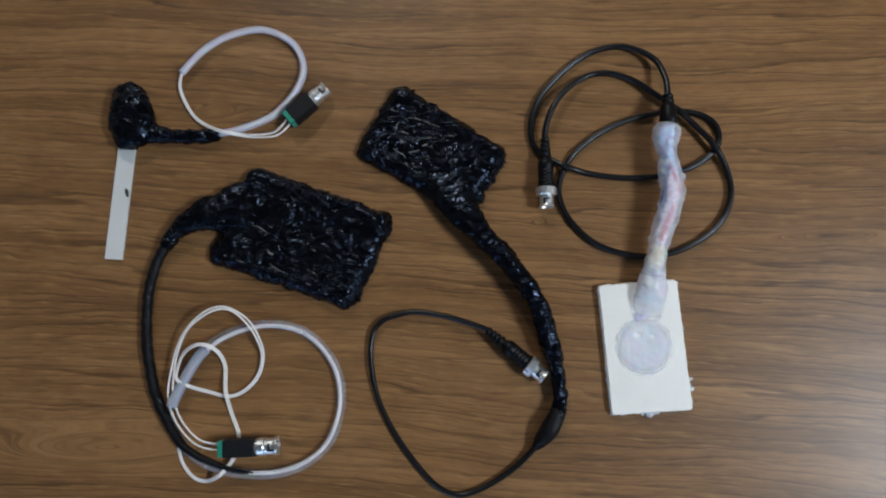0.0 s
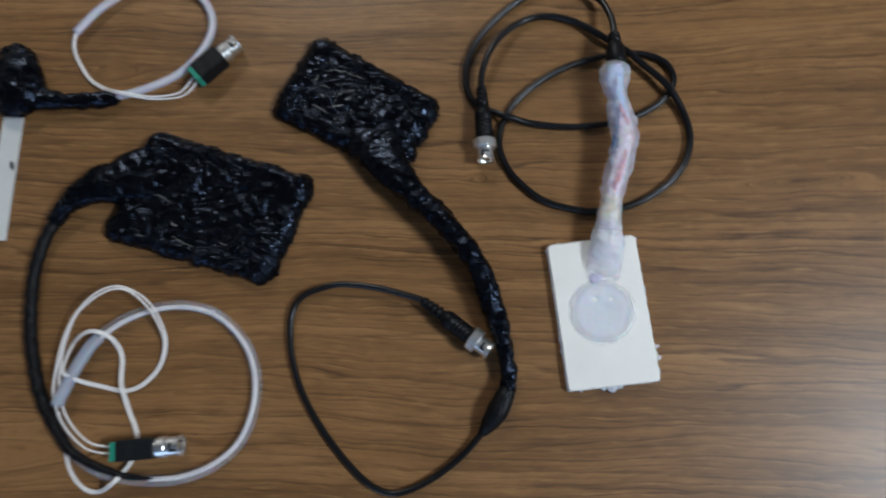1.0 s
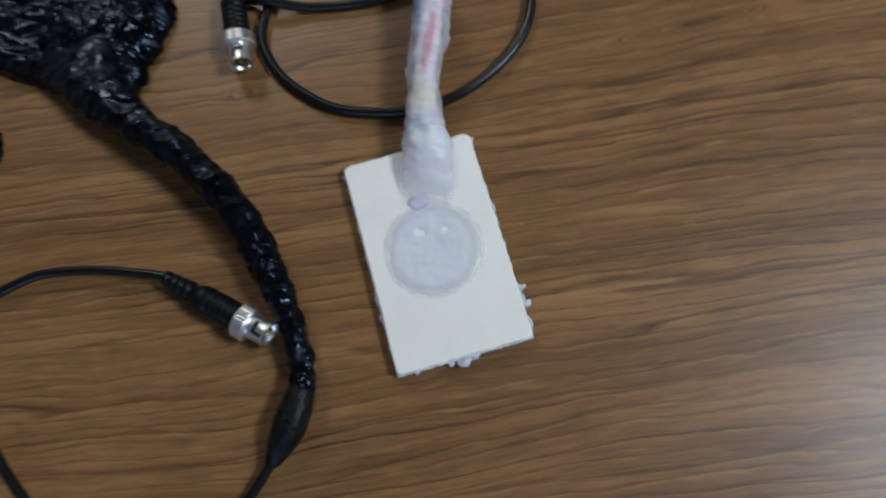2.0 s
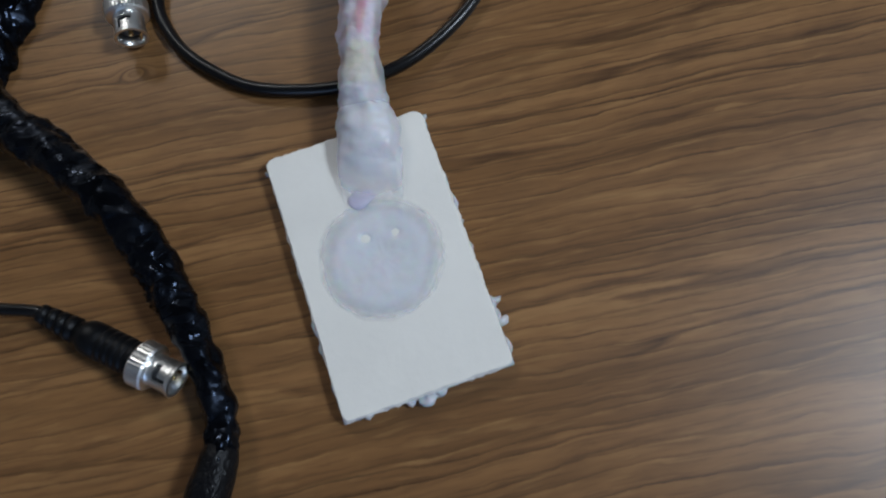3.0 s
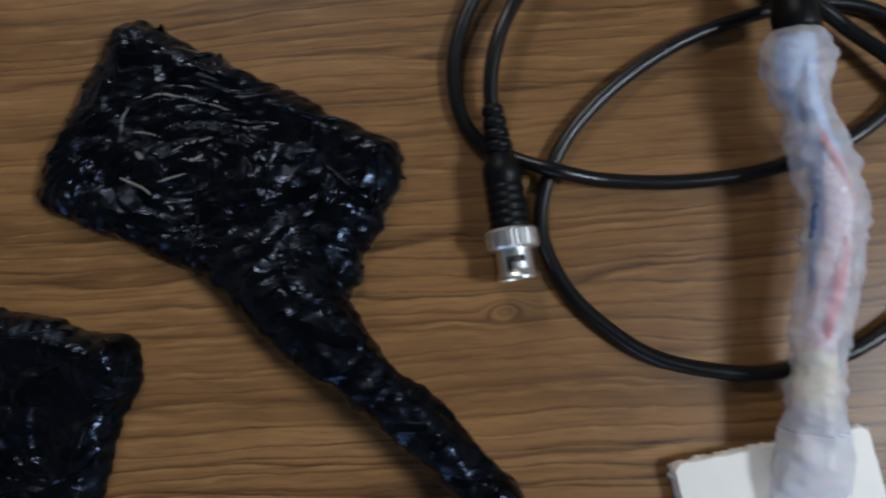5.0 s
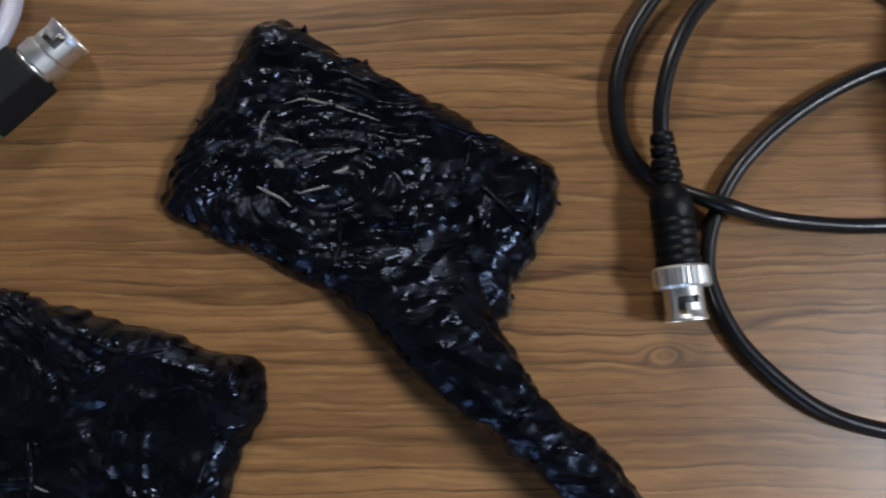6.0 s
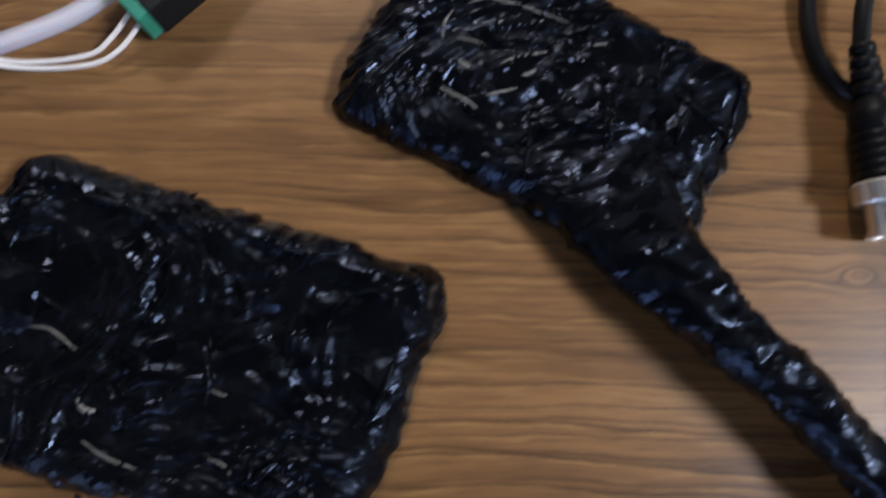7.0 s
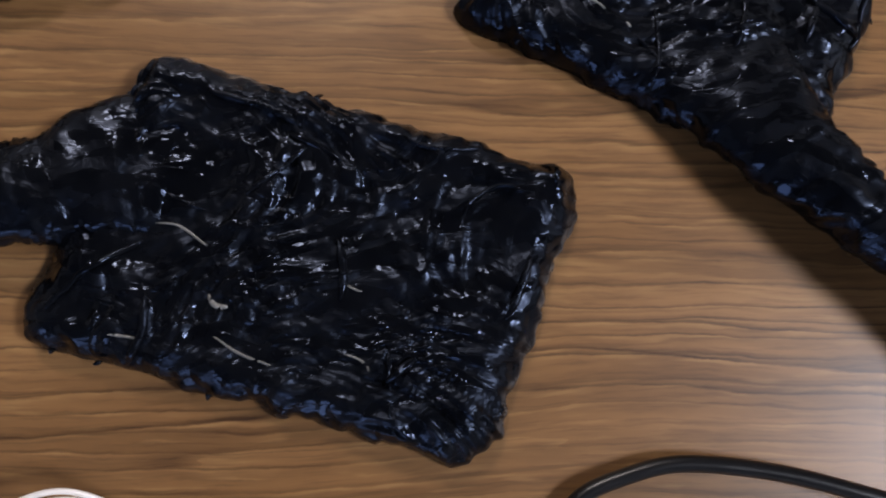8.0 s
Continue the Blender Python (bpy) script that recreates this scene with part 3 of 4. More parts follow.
    run = [(-0.1866, -0.104, 0.0060), (-0.187, -0.113, 0.0020), (-0.184, -0.125, 0.0014), (-0.180, -0.138, 0.0014), (-0.172, -0.1475, 0.0014), (-0.163, -0.150, 0.0014), (-0.151, -0.1448, 0.0088), (-0.1445, -0.136, 0.0040), (-0.142, -0.127, 0.0010), (-0.142, -0.118, 0.0012), (-0.147, -0.105, 0.0015), (-0.150, -0.090, 0.0052), (-0.152, -0.074, 0.0016), (-0.156, -0.064, 0.0050), (-0.163, -0.059, 0.0094), (-0.171, -0.059, 0.0090), (-0.181, -0.064, 0.0030), (-0.184, -0.073, 0.0050), (-0.182, -0.082, 0.0102), (-0.174, -0.087, 0.0060), (-0.162, -0.091, 0.0018), (-0.150, -0.094, 0.0018)]
    rest = [(-0.139, -0.091, 0.0018), (-0.129, -0.081, 0.0018), (-0.1250, -0.067, 0.0040), (-0.1275, -0.054, 0.0092), (-0.134, -0.0435, 0.0115), (-0.143, -0.0362, 0.0130), (-0.1525, -0.0340, 0.0138), (-0.1635, -0.0378, 0.0132), (-0.1755, -0.0475, 0.0112), (-0.1825, -0.060, 0.0090), (-0.1858, -0.074, 0.0085), (-0.187, -0.093, 0.0080), (-0.181, -0.110, 0.0070), (-0.168, -0.1235, 0.0068), (-0.1522, -0.1278, 0.0065)]
    for s in (-1, 1):
        both = run + rest
        line = []
        for k, (x, y, z) in enumerate(both):
            a, b = both[max(0, k - 1)], both[min(len(both) - 1, k + 1)]
            tx, ty = b[0] - a[0], b[1] - a[1]
            n = math.hypot(tx, ty)
            gap = s * (0.00062 if k < 24 else (0.0006, 0.0009, 0.0011)[k % 3])
            if k >= len(both) - 4:
                gap = s * 0.0020
            line.append((x - ty / n * gap, y + tx / n * gap, z + 0.0003 * s))
        parts.append(part("wire", sweep(line, 0.00066, None, 0.0014, 8), WIRE, it, "thin white insulated wire"))
    holder = part("tubing_end", sweep([(-0.1645, -0.0615, 0.0047), (-0.1692, -0.0663, 0.0051), (-0.1742, -0.0740, 0.0057), (-0.178, -0.081, 0.0062), (-0.1845, -0.095, 0.0074), (-0.1862, -0.1000, 0.0078)], 0.0037, None, 0.001, 16), FROST, it, "frosted grey tubing end")
    parts.append(holder)
    m = along((-0.1520, -0.1278, 0.0078), (-0.1085, -0.1264, 0.0078))
    screw_adapter(it, m)
    for ob in it.children:
        ob.matrix_parent_inverse = it_inv
    return it


pad_with_tubing()


# ---- the pad with the thick neck and black cable ----
def pad_with_cable():
    it = thing("pad_sensor", "black glue-coated pad with thick ropy neck and black cable", "sensor", (-0.007, 0.078, 0), "coated sensors")
    it_inv = Matrix.Translation((0.007, -0.078, 0))
    body, spots = pad(it, [(-0.0297, 0.1272), (0.0474, 0.0722), (0.0215, 0.0232), (-0.0635, 0.0738)], 0.0078, "black glossy glue-coated pad with pale smears", 8, 12, corner=0.0095, lumps=[(0.0420, 0.0700, 0.0090, 0.0030, 0.0018), (0.0360, 0.0530, 0.0060, 0.0014, 0.0012), (-0.0305, 0.1210, 0.0075, 0.0014, 0.0), (-0.0580, 0.0740, 0.0065, 0.0014, 0.0), (0.0090, 0.0610, 0.0130, 0.0030, 0.0)])
    smears(body, spots, [([(0.21, 0.45), (0.19, 0.53), (0.20, 0.60)], 0.0006), ([(0.22, 0.64), (0.27, 0.71), (0.35, 0.74), (0.44, 0.77), (0.49, 0.78)], 0.0006), ([(0.23, 0.49), (0.28, 0.52), (0.32, 0.53)], 0.0004), ([(0.26, 0.43), (0.29, 0.40), (0.31, 0.40)], 0.0011), ([(0.37, 0.47), (0.39, 0.52), (0.42, 0.57), (0.47, 0.63)], 0.0005), ([(0.55, 0.73), (0.60, 0.79)], 0.0005), ([(0.43, 0.47), (0.45, 0.50), (0.46, 0.54)], 0.0008)])
    smears(body, spots, [([(0.24, 0.28), (0.30, 0.28), (0.34, 0.28), (0.38, 0.26)], 0.0006), ([(0.37, 0.32), (0.41, 0.38), (0.44, 0.43)], 0.0005), ([(0.43, 0.25), (0.45, 0.23)], 0.0006)])
    line = [(-0.006, 0.069, 0.0030), (0.000, 0.058, 0.0050), (0.0060, 0.046, 0.0072), (0.0122, 0.0330, 0.0092), (0.0242, 0.0150, 0.0118), (0.0393, -0.0010, 0.0132), (0.0532, -0.0190, 0.0136), (0.0629, -0.0355, 0.0130), (0.0685, -0.0520, 0.0110), (0.0728, -0.0710, 0.0088), (0.0755, -0.0870, 0.0072), (0.0760, -0.1000, 0.0066), (0.0730, -0.1100, 0.0064)]
    part("neck", sweep(line, [0.014, 0.0175, 0.0160, 0.0128, 0.0084, 0.0069, 0.0067, 0.0066, 0.0063, 0.0059, 0.0054, 0.0048, 0.0043], [0.0030, 0.0050, 0.0066, 0.0078, 0.0074, 0.0068, 0.0066, 0.0064, 0.0060, 0.0056, 0.0053, 0.0049, 0.0045], 0.0008, 40, glue_bump(1.25)), GLUE, it, "black ropy glue-coated neck arching off the table")
    line = [(0.0750, -0.1060, 0.0065), (0.0725, -0.1110, 0.0066), (0.0700, -0.1155, 0.0066), (0.0670, -0.1200, 0.0064), (0.0635, -0.1245, 0.0054), (0.0600, -0.1285, 0.0044), (0.0585, -0.1303, 0.0038)]
    part("strain_relief", sweep(line, [0.0047, 0.0058, 0.0062, 0.0062, 0.0052, 0.0034, 0.0026], None, 0.0008, 24, lambda co: 0.0004 * noise.noise(co * 200)), SHEATH, it, "black rubber strain relief bulb")
    line = [(0.0610, -0.1275, 0.0044), (0.0480, -0.1405, 0.0024), (0.0330, -0.1510, 0.0021), (0.0180, -0.1580, 0.0021), (0.0060, -0.1600, 0.0021), (-0.0060, -0.1550, 0.0021), (-0.0190, -0.1420, 0.0021), (-0.0340, -0.1210, 0.0021), (-0.0450, -0.0990, 0.0021), (-0.0502, -0.0760, 0.0024), (-0.0495, -0.0560, 0.0028), (-0.0430, -0.0455, 0.0032), (-0.0310, -0.0410, 0.0036), (-0.0180, -0.0395, 0.0040), (0.0020, -0.0430, 0.0046), (0.0190, -0.0485, 0.0056), (0.0285, -0.0522, 0.0062), (0.0320, -0.0550, 0.0064)]
    part("cable", sweep(line, 0.0019, None, 0.0016, 14), CABLE, it, "thin black cable bent in a loop")
    cable_plug(it, along((0.0292, -0.0528, 0.0064), (0.0670, -0.0852, 0.0073)))
    for ob in it.children:
        ob.matrix_parent_inverse = it_inv
    return it


pad_with_cable()


# ---- the coated strip with white tubing ----
def strip_sensor():
    it = thing("strip_sensor", "pale plastic strip with black glue lump and white tubing", "sensor", (-0.232, 0.045, 0), "coated sensors")
    it_inv = Matrix.Translation((0.232, -0.045, 0))
    bm = box(-0.0066, 0.0066, -0.046, 0.046, 0.0003, 0.0019, 0.0003)
    part("strip", placed(bm, pose(-0.2320, 0.0490, 0, 0, 0, -4.3)), STRIP, it, "pale grey plastic strip with a dark mark", False)
    bm = sweep([(-0.2285, 0.0545, 0.0019), (-0.2277, 0.0515, 0.0019), (-0.2267, 0.0480, 0.0019)], [0.0006, 0.0015, 0.0005], [0.00012, 0.0002, 0.00012], 0.0005, 8)
    part("mark", bm, MARK, it, "small dark mark")
    line = [(-0.2270, 0.0830, 0.0050), (-0.2265, 0.0865, 0.0062), (-0.2240, 0.0935, 0.0080), (-0.2230, 0.1040, 0.0090), (-0.2245, 0.1140, 0.0090), (-0.2255, 0.1222, 0.0078), (-0.2250, 0.1282, 0.0060), (-0.2245, 0.1310, 0.0050)]
    part("coating", sweep(line, [0.0065, 0.0100, 0.0155, 0.0165, 0.0145, 0.0118, 0.0080, 0.003], [0.004, 0.0062, 0.0080, 0.0088, 0.0088, 0.0076, 0.0058, 0.003], 0.0007, 48, glue_bump(1.4)), GLUE, it, "black lumpy glue coating")
    line = [(-0.2140, 0.0970, 0.0060), (-0.2070, 0.0935, 0.0058), (-0.2000, 0.0918, 0.0055), (-0.1900, 0.0910, 0.0052), (-0.1760, 0.0900, 0.0050), (-0.1660, 0.0908, 0.0046), (-0.1590, 0.0925, 0.0042)]
    part("neck", sweep(line, [0.0090, 0.0072, 0.0052, 0.0046, 0.0048, 0.0046, 0.0030], [0.0058, 0.0056, 0.0050, 0.0046, 0.0046, 0.0042, 0.0030], 0.0008, 28, glue_bump(1.2)), GLUE, it, "black glue-coated cable neck")
    line = [(-0.1615, 0.0918, 0.0042), (-0.1430, 0.0950, 0.0052), (-0.1220, 0.1030, 0.0050), (-0.1080, 0.1160, 0.0042), (-0.0995, 0.1320, 0.0036), (-0.0997, 0.1460, 0.0034), (-0.1075, 0.1595, 0.0034), (-0.1225, 0.1685, 0.0034), (-0.1365, 0.1708, 0.0034), (-0.1570, 0.1660, 0.0036), (-0.1740, 0.1555, 0.0042), (-0.1890, 0.1390, 0.0050)]
    part("tubing", sweep(line, 0.0026, None, 0.0016, 18), TUBING_WHITE, it, "milky white plastic tubing in a loop")
    part("inner_wire", sweep([(x + (-0.143 - x) * 0.012, y + (0.13 - y) * 0.012, z) for x, y, z in line], 0.0013, None, 0.0016, 10), WIRE, it, "white wires inside the tubing")
    run = [(-0.1875, 0.1405, 0.0050), (-0.1893, 0.1370, 0.0048), (-0.1902, 0.1290, 0.0040), (-0.1870, 0.1190, 0.0030), (-0.1790, 0.1060, 0.0026), (-0.1670, 0.0975, 0.0045), (-0.1550, 0.0922, 0.0088), (-0.1390, 0.0902, 0.0030), (-0.1220, 0.0902, 0.0030), (-0.1140, 0.0935, 0.0045), (-0.1075, 0.1000, 0.0066), (-0.1055, 0.1020, 0.0070)]
    for s in (-1, 1):
        gaps = [0.0006, 0.0006, 0.0006, 0.0006, 0.0006, 0.0006, 0.0006, 0.0007, 0.0012, 0.0018, 0.0018, 0.0018]
        line = []
        for k, (x, y, z) in enumerate(run):
            a, b = run[max(0, k - 1)], run[min(len(run) - 1, k + 1)]
            tx, ty = b[0] - a[0], b[1] - a[1]
            n = math.hypot(tx, ty)
            line.append((x - ty / n * gaps[k] * s, y + tx / n * gaps[k] * s, z + 0.0002 * s))
        part("wire", sweep(line, 0.00066, None, 0.0014, 8), WIRE, it, "thin white insulated wire")
    screw_adapter(it, along((-0.1085, 0.0992, 0.0072), (-0.0774, 0.1244, 0.0072)) @ Matrix.Diagonal((0.90, 1, 1, 1)))
    for ob in it.children:
        ob.matrix_parent_inverse = it_inv
    return it


strip_sensor()


# ---- the white card with milky sleeve and black cable ----
def card_sensor():
    it = thing("card_sensor", "cream white card with milky silicone disc, glued sleeve and black cable", "sensor", (0.1335, -0.066, 0), "coated sensors")
    it_inv = Matrix.Translation((-0.1335, 0.066, 0))
    turn = 3.1
    place = pose(0.1335, -0.0658, 0, 0, 0, turn)
    # slightly frayed outline, three layers high
    bm = bmesh.new()
    outline = []
    for cx, cy, a0 in ((0.0240, 0.0408, 0), (-0.0240, 0.0408, 90), (-0.0240, -0.0408, 180), (0.0240, -0.0408, 270)):
        for k in range(7):
            a = math.radians(a0 + 15 * k)
            outline.append(Vector((cx + 0.0022 * math.cos(a), cy + 0.0022 * math.sin(a), 0)))
    dense = []
    for a, b in zip(outline, outline[1:] + outline[:1]):
        steps = max(1, int((b - a).length / 0.0006))
        dense += [a.lerp(b, k / steps) for k in range(steps)]
    layers = []
    for inset, z, rough in ((0.0, 0.0016, 0.0009), (-0.0001, 0.0030, 0.0008), (0.0001, 0.0045, 0.0005), (0.0006, 0.0050, 0.0003)):
        ring = []
        for p in dense:
            d = p.normalized()
            off = rough * (noise.noise(Vector((p.x * 260, p.y * 260, z * 500))) + 0.6 * noise.noise(Vector((p.x * 800, p.y * 800, z * 900)))) - inset
            ring.append(bm.verts.new((p.x + d.x * off, p.y + d.y * off, z)))
        layers.append(ring)
    for low, high in zip(layers, layers[1:]):
        for k in range(len(low)):
            n = (k + 1) % len(low)
            bm.faces.new((low[k], low[n], high[n], high[k]))
    bm.faces.new(layers[-1])
    bm.faces.new(layers[0][::-1])
    part("card", placed(bm, place), CARD, it, "cream white stiff card", False)
    bm = box(-0.0267, 0.0264, -0.0431, 0.0424, 0.0002, 0.0018, 0.0003)
    part("backing", placed(bm, place), EDGE_GLUE, it, "clear glue layer under the card", False)
    # squeezed-out glue along the edges
    rng = random.Random(5)
    for side, y0, y1, n in ((1, -0.041, 0.041, 10), (-1, -0.040, 0.020, 5)):
        for k in range(n):
            y = y0 + (y1 - y0) * (k + rng.uniform(0.1, 0.7)) / n
            ln, r = rng.uniform(0.003, 0.008), rng.uniform(0.0003, 0.0011)
            pts = [(side * 0.0258, y - ln / 2, 0.002), (side * (0.0262 + r * 0.5), y, 0.0022), (side * 0.0258, y + ln / 2, 0.002)]
            part("glue_bead", placed(sweep(pts, [r * 0.4, r, r * 0.4], [0.0008, 0.0016, 0.0008], 0.0008, 10, lambda co: 0.0005 * noise.noise(co * 500)), place), EDGE_GLUE, it)
    for x, y, r in ((-0.006, -0.0438, 0.0010), (-0.001, -0.0446, 0.0019), (0.0035, -0.0438, 0.0012), (-0.019, -0.0434, 0.001), (0.0255, 0.0405, 0.0014), (0.0272, -0.0300, 0.0016), (0.0280, -0.0235, 0.0010), (-0.0262, 0.0390, 0.0008), (0.0190, 0.0428, 0.0008)):
        pts = [(x - r * 1.3, y + 0.0012, 0.002), (x, y, 0.002), (x + r * 1.4, y + 0.001, 0.002)]
        part("glue_bead", placed(sweep(pts, [r * 0.5, r, r * 0.4], [0.0008, 0.0014, 0.0007], 0.0006, 10, lambda co: 0.0006 * noise.noise(co * 600)), place), EDGE_GLUE, it)
    # the disc: a shallow dome with a raised rim and two dimples
    bm = bmesh.new()
    rows, sides, rings = 26, 72, []
    for i in range(rows + 1):
        t = i / rows
        ring = []
        for k in range(sides):
            a = 2 * math.pi * k / sides
            r = 0.0224 * t * (1 + 0.02 * math.sin(3 * a + 1) * t + 0.035 * noise.noise(Vector((math.cos(a) * 2.5, math.sin(a) * 2.5, 4))))
            x, y = r * math.cos(a), r * math.sin(a)
            z = 0.0013 * (1 - t ** 3) + 0.0002 * math.exp(-((t - 0.84) / 0.10) ** 2)
            z -= 0.0015 * math.exp(-((x + 0.003) ** 2 + (y - 0.0075) ** 2) / 0.0000016) + 0.0014 * math.exp(-((x - 0.0065) ** 2 + (y - 0.0060) ** 2) / 0.0000014)
            z -= 0.0007 * math.exp(-(x * x + (y - 0.003) ** 2) / 0.00008)
            z += 0.00035 * noise.noise(Vector((x * 150, y * 150, 2))) + 0.00018 * noise.noise(Vector((x * 380, y * 380, 5))) + 0.00010 * noise.noise(Vector((x * 900, y * 900, 5)))
            ring.append(bm.verts.new((x, y, 0.0046 + max(0, z * min(1, (1 - t) * 5)))))
        rings.append(ring)
    for a, b in zip(rings[1:], rings[2:]):
        for k in range(sides):
            bm.faces.new((a[k], a[(k + 1) % sides], b[(k + 1) % sides], b[k]))
    bm.faces.new(rings[1])
    bm.faces.new(rings[-1][::-1])
    for v in rings[0]:
        bm.verts.remove(v)
    part("disc", placed(bm, pose(0.1330, -0.0655, 0, 0, 0, turn)), SILICONE, it, "bluish white silicone disc")
    wob = lambda co: 0.0008 * noise.noise(co * 130) + 0.0004 * noise.noise(co * 420)
    # lead under the glue; its purple colour stands in for the shadow there
    part("lead_end", sweep([(0.1275, -0.0452, 0.0050), (0.1300, -0.0458, 0.0054), (0.1328, -0.0455, 0.0056), (0.1362, -0.0450, 0.0056)], [0.0010, 0.0032, 0.0028, 0.0010], [0.0003, 0.0005, 0.0005, 0.0003], 0.0008, 10), PURPLE, it, "lead end under the glue, with purplish shadow painted in")
    part("inner_glue", sweep([(0.1372, -0.0375, 0.0068), (0.1380, -0.0330, 0.0078), (0.1388, -0.0280, 0.0090), (0.1405, -0.0190, 0.0108)], [0.0040, 0.0062, 0.0066, 0.0062], [0.0010, 0.0026, 0.0040, 0.0052], 0.0012, 20, wob), CORE, it)
    part("cream_collar", sweep([(0.1400, -0.0210, 0.0108), (0.1412, -0.0150, 0.0118), (0.1428, -0.0070, 0.0130), (0.1443, 0.0005, 0.0138)], [0.0058, 0.0056, 0.0053, 0.0044], [0.0046, 0.0050, 0.0050, 0.0044], 0.0008, 28, wob), CREAM_GLUE, it, "cream coloured glue over the cable end")
    line = [(0.1440, -0.0010, 0.0138), (0.1455, 0.0040, 0.0142), (0.1478, 0.0110, 0.0146), (0.1503, 0.0180, 0.0150), (0.1530, 0.0260, 0.0150), (0.1552, 0.0340, 0.0150), (0.1557, 0.0410, 0.0150), (0.1553, 0.0480, 0.0150), (0.1545, 0.0560, 0.0150), (0.1538, 0.0630, 0.0150), (0.1535, 0.0700, 0.0150), (0.1542, 0.0760, 0.0150), (0.1552, 0.0815, 0.0150), (0.1557, 0.0842, 0.0150)]
    wide = [0.0064, 0.0066, 0.0068, 0.0072, 0.0074, 0.0080, 0.0082, 0.0078, 0.0071, 0.0068, 0.0080, 0.0090, 0.0082, 0.0052]
    foot = [(0.1330, -0.0518, 0.0049), (0.1338, -0.0495, 0.0052), (0.1350, -0.0465, 0.0058), (0.1362, -0.0415, 0.0068), (0.1376, -0.0350, 0.0081), (0.1390, -0.0275, 0.0098), (0.1403, -0.0195, 0.0110), (0.1416, -0.0125, 0.0122), (0.1430, -0.0065, 0.0131)]
    foot_wide = [0.0062, 0.0082, 0.0094, 0.0101, 0.0103, 0.0097, 0.0081, 0.0069, 0.0064]
    foot_high = [0.0002, 0.0005, 0.0011, 0.0024, 0.0040, 0.0062, 0.0066, 0.0066, 0.0064]
    lumps = lambda co: min(1.0, max(0.35, (co.y + 0.058) / 0.035)) * (0.0012 * noise.noise(co * 110) + 0.0013 * noise.noise(co * 260) + 0.0006 * noise.noise(co * 700))
    part("sleeve", sweep(foot[6:] + line, foot_wide[6:] + wide, foot_high[6:] + [w * 0.92 for w in wide], 0.0007, 36, lumps), SLEEVE_GLUE, it, "milky translucent glue sleeve with wires inside")
    part("sleeve_foot", sweep(foot[:8], foot_wide[:7] + [0.0062], foot_high[:7] + [0.0058], 0.0007, 36, lumps), FOOT_GLUE, it, "clear glue spreading from the sleeve onto the card")
    part("sleeve_core", sweep(line[:8], [w * 0.62 for w in wide[:8]], [w * 0.46 for w in wide[:8]], 0.0014, 20, lambda co: 0.0005 * noise.noise(co * 180)), PINK_CORE, it, "pinkish filling inside the sleeve")
    part("sleeve_core", sweep(line[7:], [w * 0.62 for w in wide[7:]], [w * 0.46 for w in wide[7:]], 0.0014, 20, lambda co: 0.0005 * noise.noise(co * 180)), BLUE_CORE, it, "bluish filling inside the sleeve")
    red = [(0.1545, 0.0275, 0.0186), (0.1537, 0.0240, 0.0188), (0.1508, 0.0170, 0.0186), (0.1484, 0.0115, 0.0182), (0.1462, 0.0060, 0.0174), (0.1452, 0.0015, 0.0160)]
    part("red_lead", sweep(red, [0.0003, 0.0010, 0.0015, 0.0016, 0.0012, 0.0008], 0.0008, 0.0014, 10), RED, it, "red lead inside the sleeve")
    red = [(0.1536, 0.0580, 0.0182), (0.1550, 0.0520, 0.0186), (0.1570, 0.0460, 0.0184), (0.1592, 0.0385, 0.0172), (0.1594, 0.0320, 0.0165)]
    part("red_lead", sweep(red, [0.0004, 0.0011, 0.0009, 0.0006, 0.0003], 0.0007, 0.0014, 10), RED, it, "red lead inside the sleeve")
    blue = [(0.1545, 0.0760, 0.0180), (0.1522, 0.0650, 0.0186), (0.1520, 0.0580, 0.0188), (0.1518, 0.0510, 0.0186), (0.1503, 0.0400, 0.0184), (0.1490, 0.0320, 0.0172), (0.1472, 0.0250, 0.0162), (0.1458, 0.0200, 0.0158), (0.1444, 0.0150, 0.0154)]
    part("blue_lead", sweep(blue, [0.0008, 0.0016, 0.0018, 0.0022, 0.0012, 0.0016, 0.0013, 0.0005, 0.0003], 0.0009, 0.0012, 10, lambda co: 0.0007 * noise.noise(co * 420)), BLUE, it, "blue lead inside the sleeve")
    prof = [(0.0, 0.0030), (0.0006, 0.0036), (0.0022, 0.0037), (0.0025, 0.0031), (0.0034, 0.0031), (0.0037, 0.0039), (0.0056, 0.0040), (0.0060, 0.0034), (0.0070, 0.0035), (0.0078, 0.0046), (0.0110, 0.0054), (0.0165, 0.0060), (0.0205, 0.0060), (0.0222, 0.0052)]
    part("strain_relief", placed(lathe(prof, 28), along((0.1570, 0.1045, 0.0142), (0.1560, 0.0840, 0.0156))), RUBBER, it, "black rubber strain relief")
    lo, hi = 0.0022, 0.0066
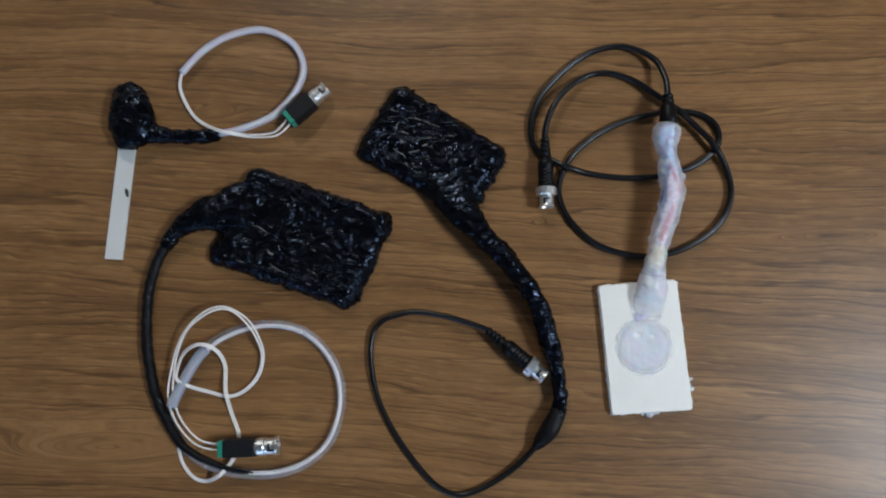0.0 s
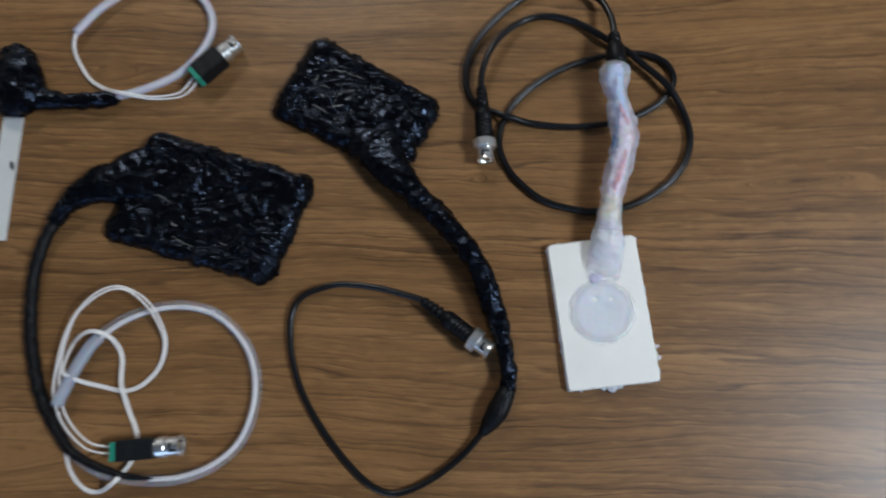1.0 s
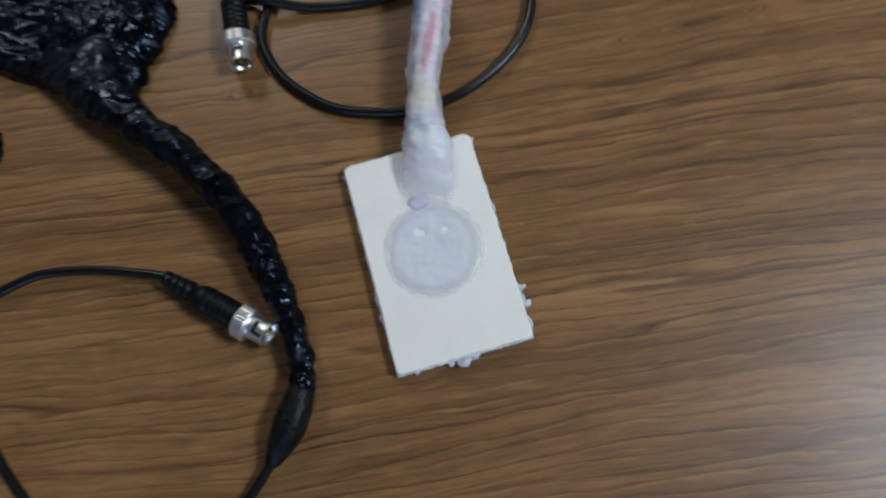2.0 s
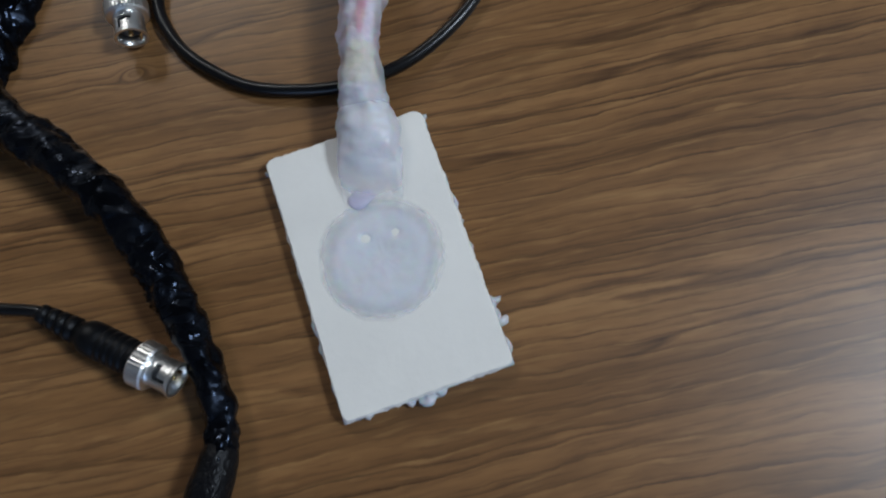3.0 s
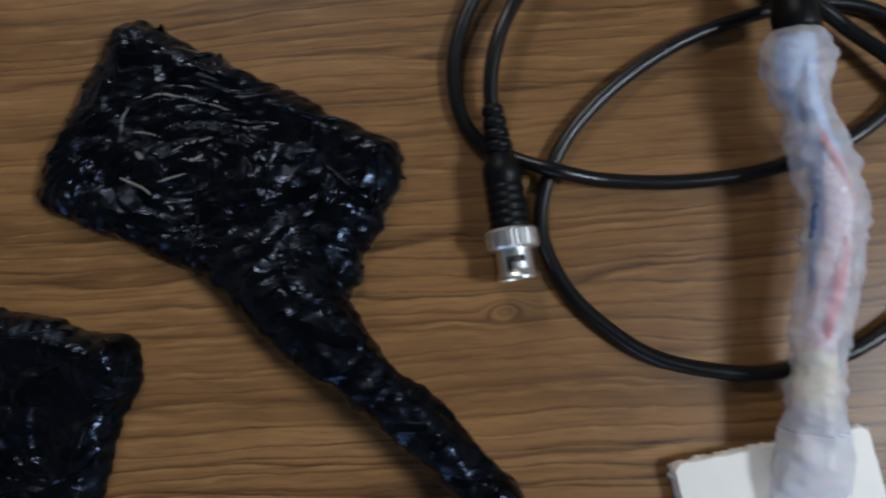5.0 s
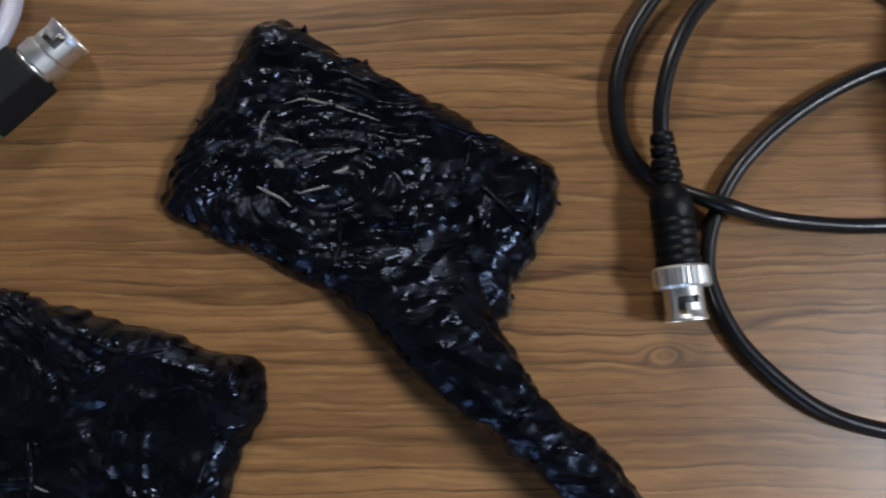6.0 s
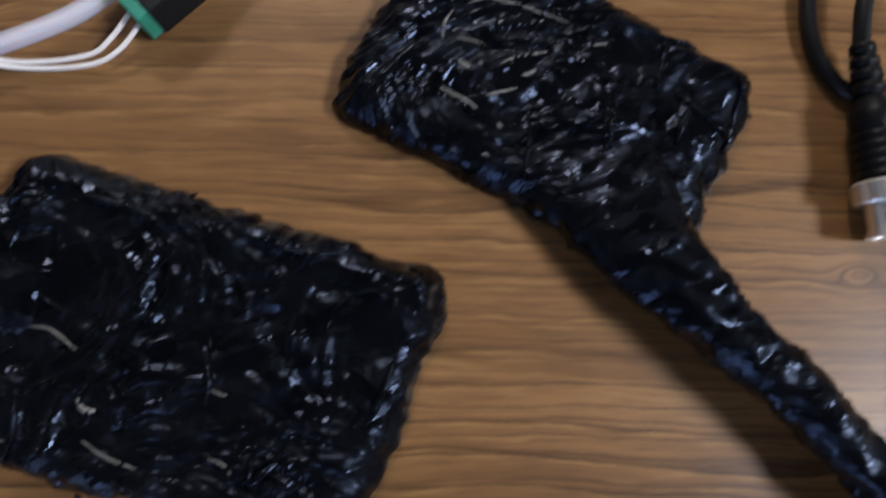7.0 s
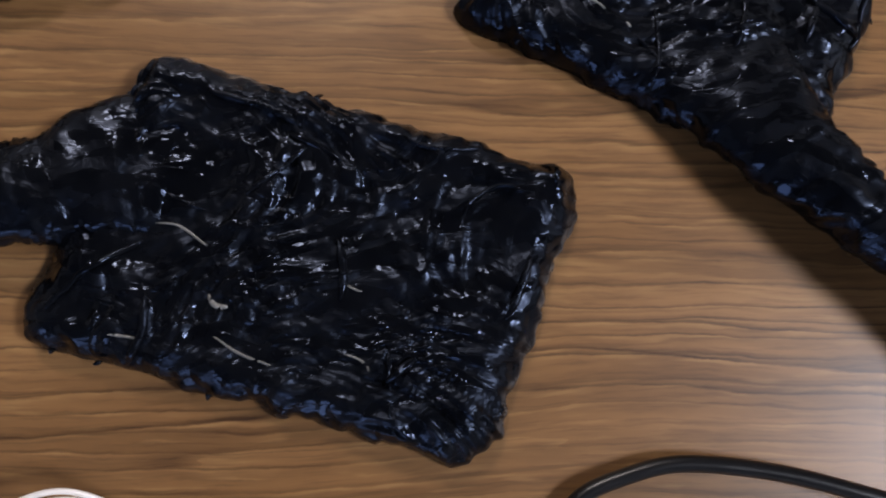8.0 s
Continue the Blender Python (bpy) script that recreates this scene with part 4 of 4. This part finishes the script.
    out = [(0.1570, 0.1020, 0.0140), (0.1575, 0.1100, 0.0128), (0.1570, 0.1190, 0.0105), (0.1520, 0.1330, 0.0070), (0.1385, 0.1430, 0.0040), (0.1240, 0.1458, 0.0026), (0.1060, 0.1410, lo), (0.0890, 0.1292, lo), (0.0735, 0.1134, lo), (0.0652, 0.0972, lo), (0.0640, 0.0815, lo), (0.0686, 0.0708, lo), (0.0764, 0.0648, 0.0030), (0.0870, 0.0585, hi), (0.1020, 0.0540, 0.0030), (0.1250, 0.0502, lo), (0.1480, 0.0502, lo), (0.1680, 0.0540, lo), (0.1850, 0.0630, lo), (0.1930, 0.0740, lo), (0.1918, 0.0850, lo), (0.1840, 0.0922, lo), (0.1700, 0.0960, lo), (0.1530, 0.0955, lo), (0.1310, 0.0910, lo)]
    back = [(0.1110, 0.0820, lo), (0.0950, 0.0700, lo), (0.0860, 0.0575, lo), (0.0815, 0.0430, lo), (0.0850, 0.0275, lo), (0.0930, 0.0155, lo), (0.1050, 0.0045, lo), (0.1200, -0.0018, lo), (0.1370, -0.0050, lo), (0.1580, -0.0028, lo), (0.1785, 0.0070, lo), (0.1920, 0.0200, lo), (0.1985, 0.0370, lo), (0.1960, 0.0545, 0.0034), (0.1875, 0.0710, hi), (0.1760, 0.0855, 0.0052), (0.1660, 0.0955, hi), (0.1520, 0.1080, 0.0050), (0.1370, 0.1200, 0.0030), (0.1210, 0.1262, lo), (0.1060, 0.1250, lo), (0.0900, 0.1145, 0.0060), (0.0796, 0.1010, 0.0086), (0.0743, 0.0880, 0.0084), (0.0727, 0.0770, 0.0072)]
    part("cable", sweep(out + back, 0.0021, None, 0.0016, 14), CABLE, it, "black cable coiled in loops")
    cable_plug(it, along((0.0731, 0.0790, 0.0072), (0.0724, 0.0290, 0.0074)))
    for ob in it.children:
        ob.matrix_parent_inverse = it_inv
    return it


card_sensor()

# ---- crumbs ----
bm = sweep([(0.0118, 0.0215, 0.0004), (0.0130, 0.0222, 0.0006), (0.0142, 0.0219, 0.0004)], [0.0004, 0.0009, 0.0003], [0.0003, 0.0005, 0.0002], 0.0004, 8)
tagged(part("glue_crumb", bm, EDGE_GLUE), "tiny pale crumb of glue lying on the table", "crumb")
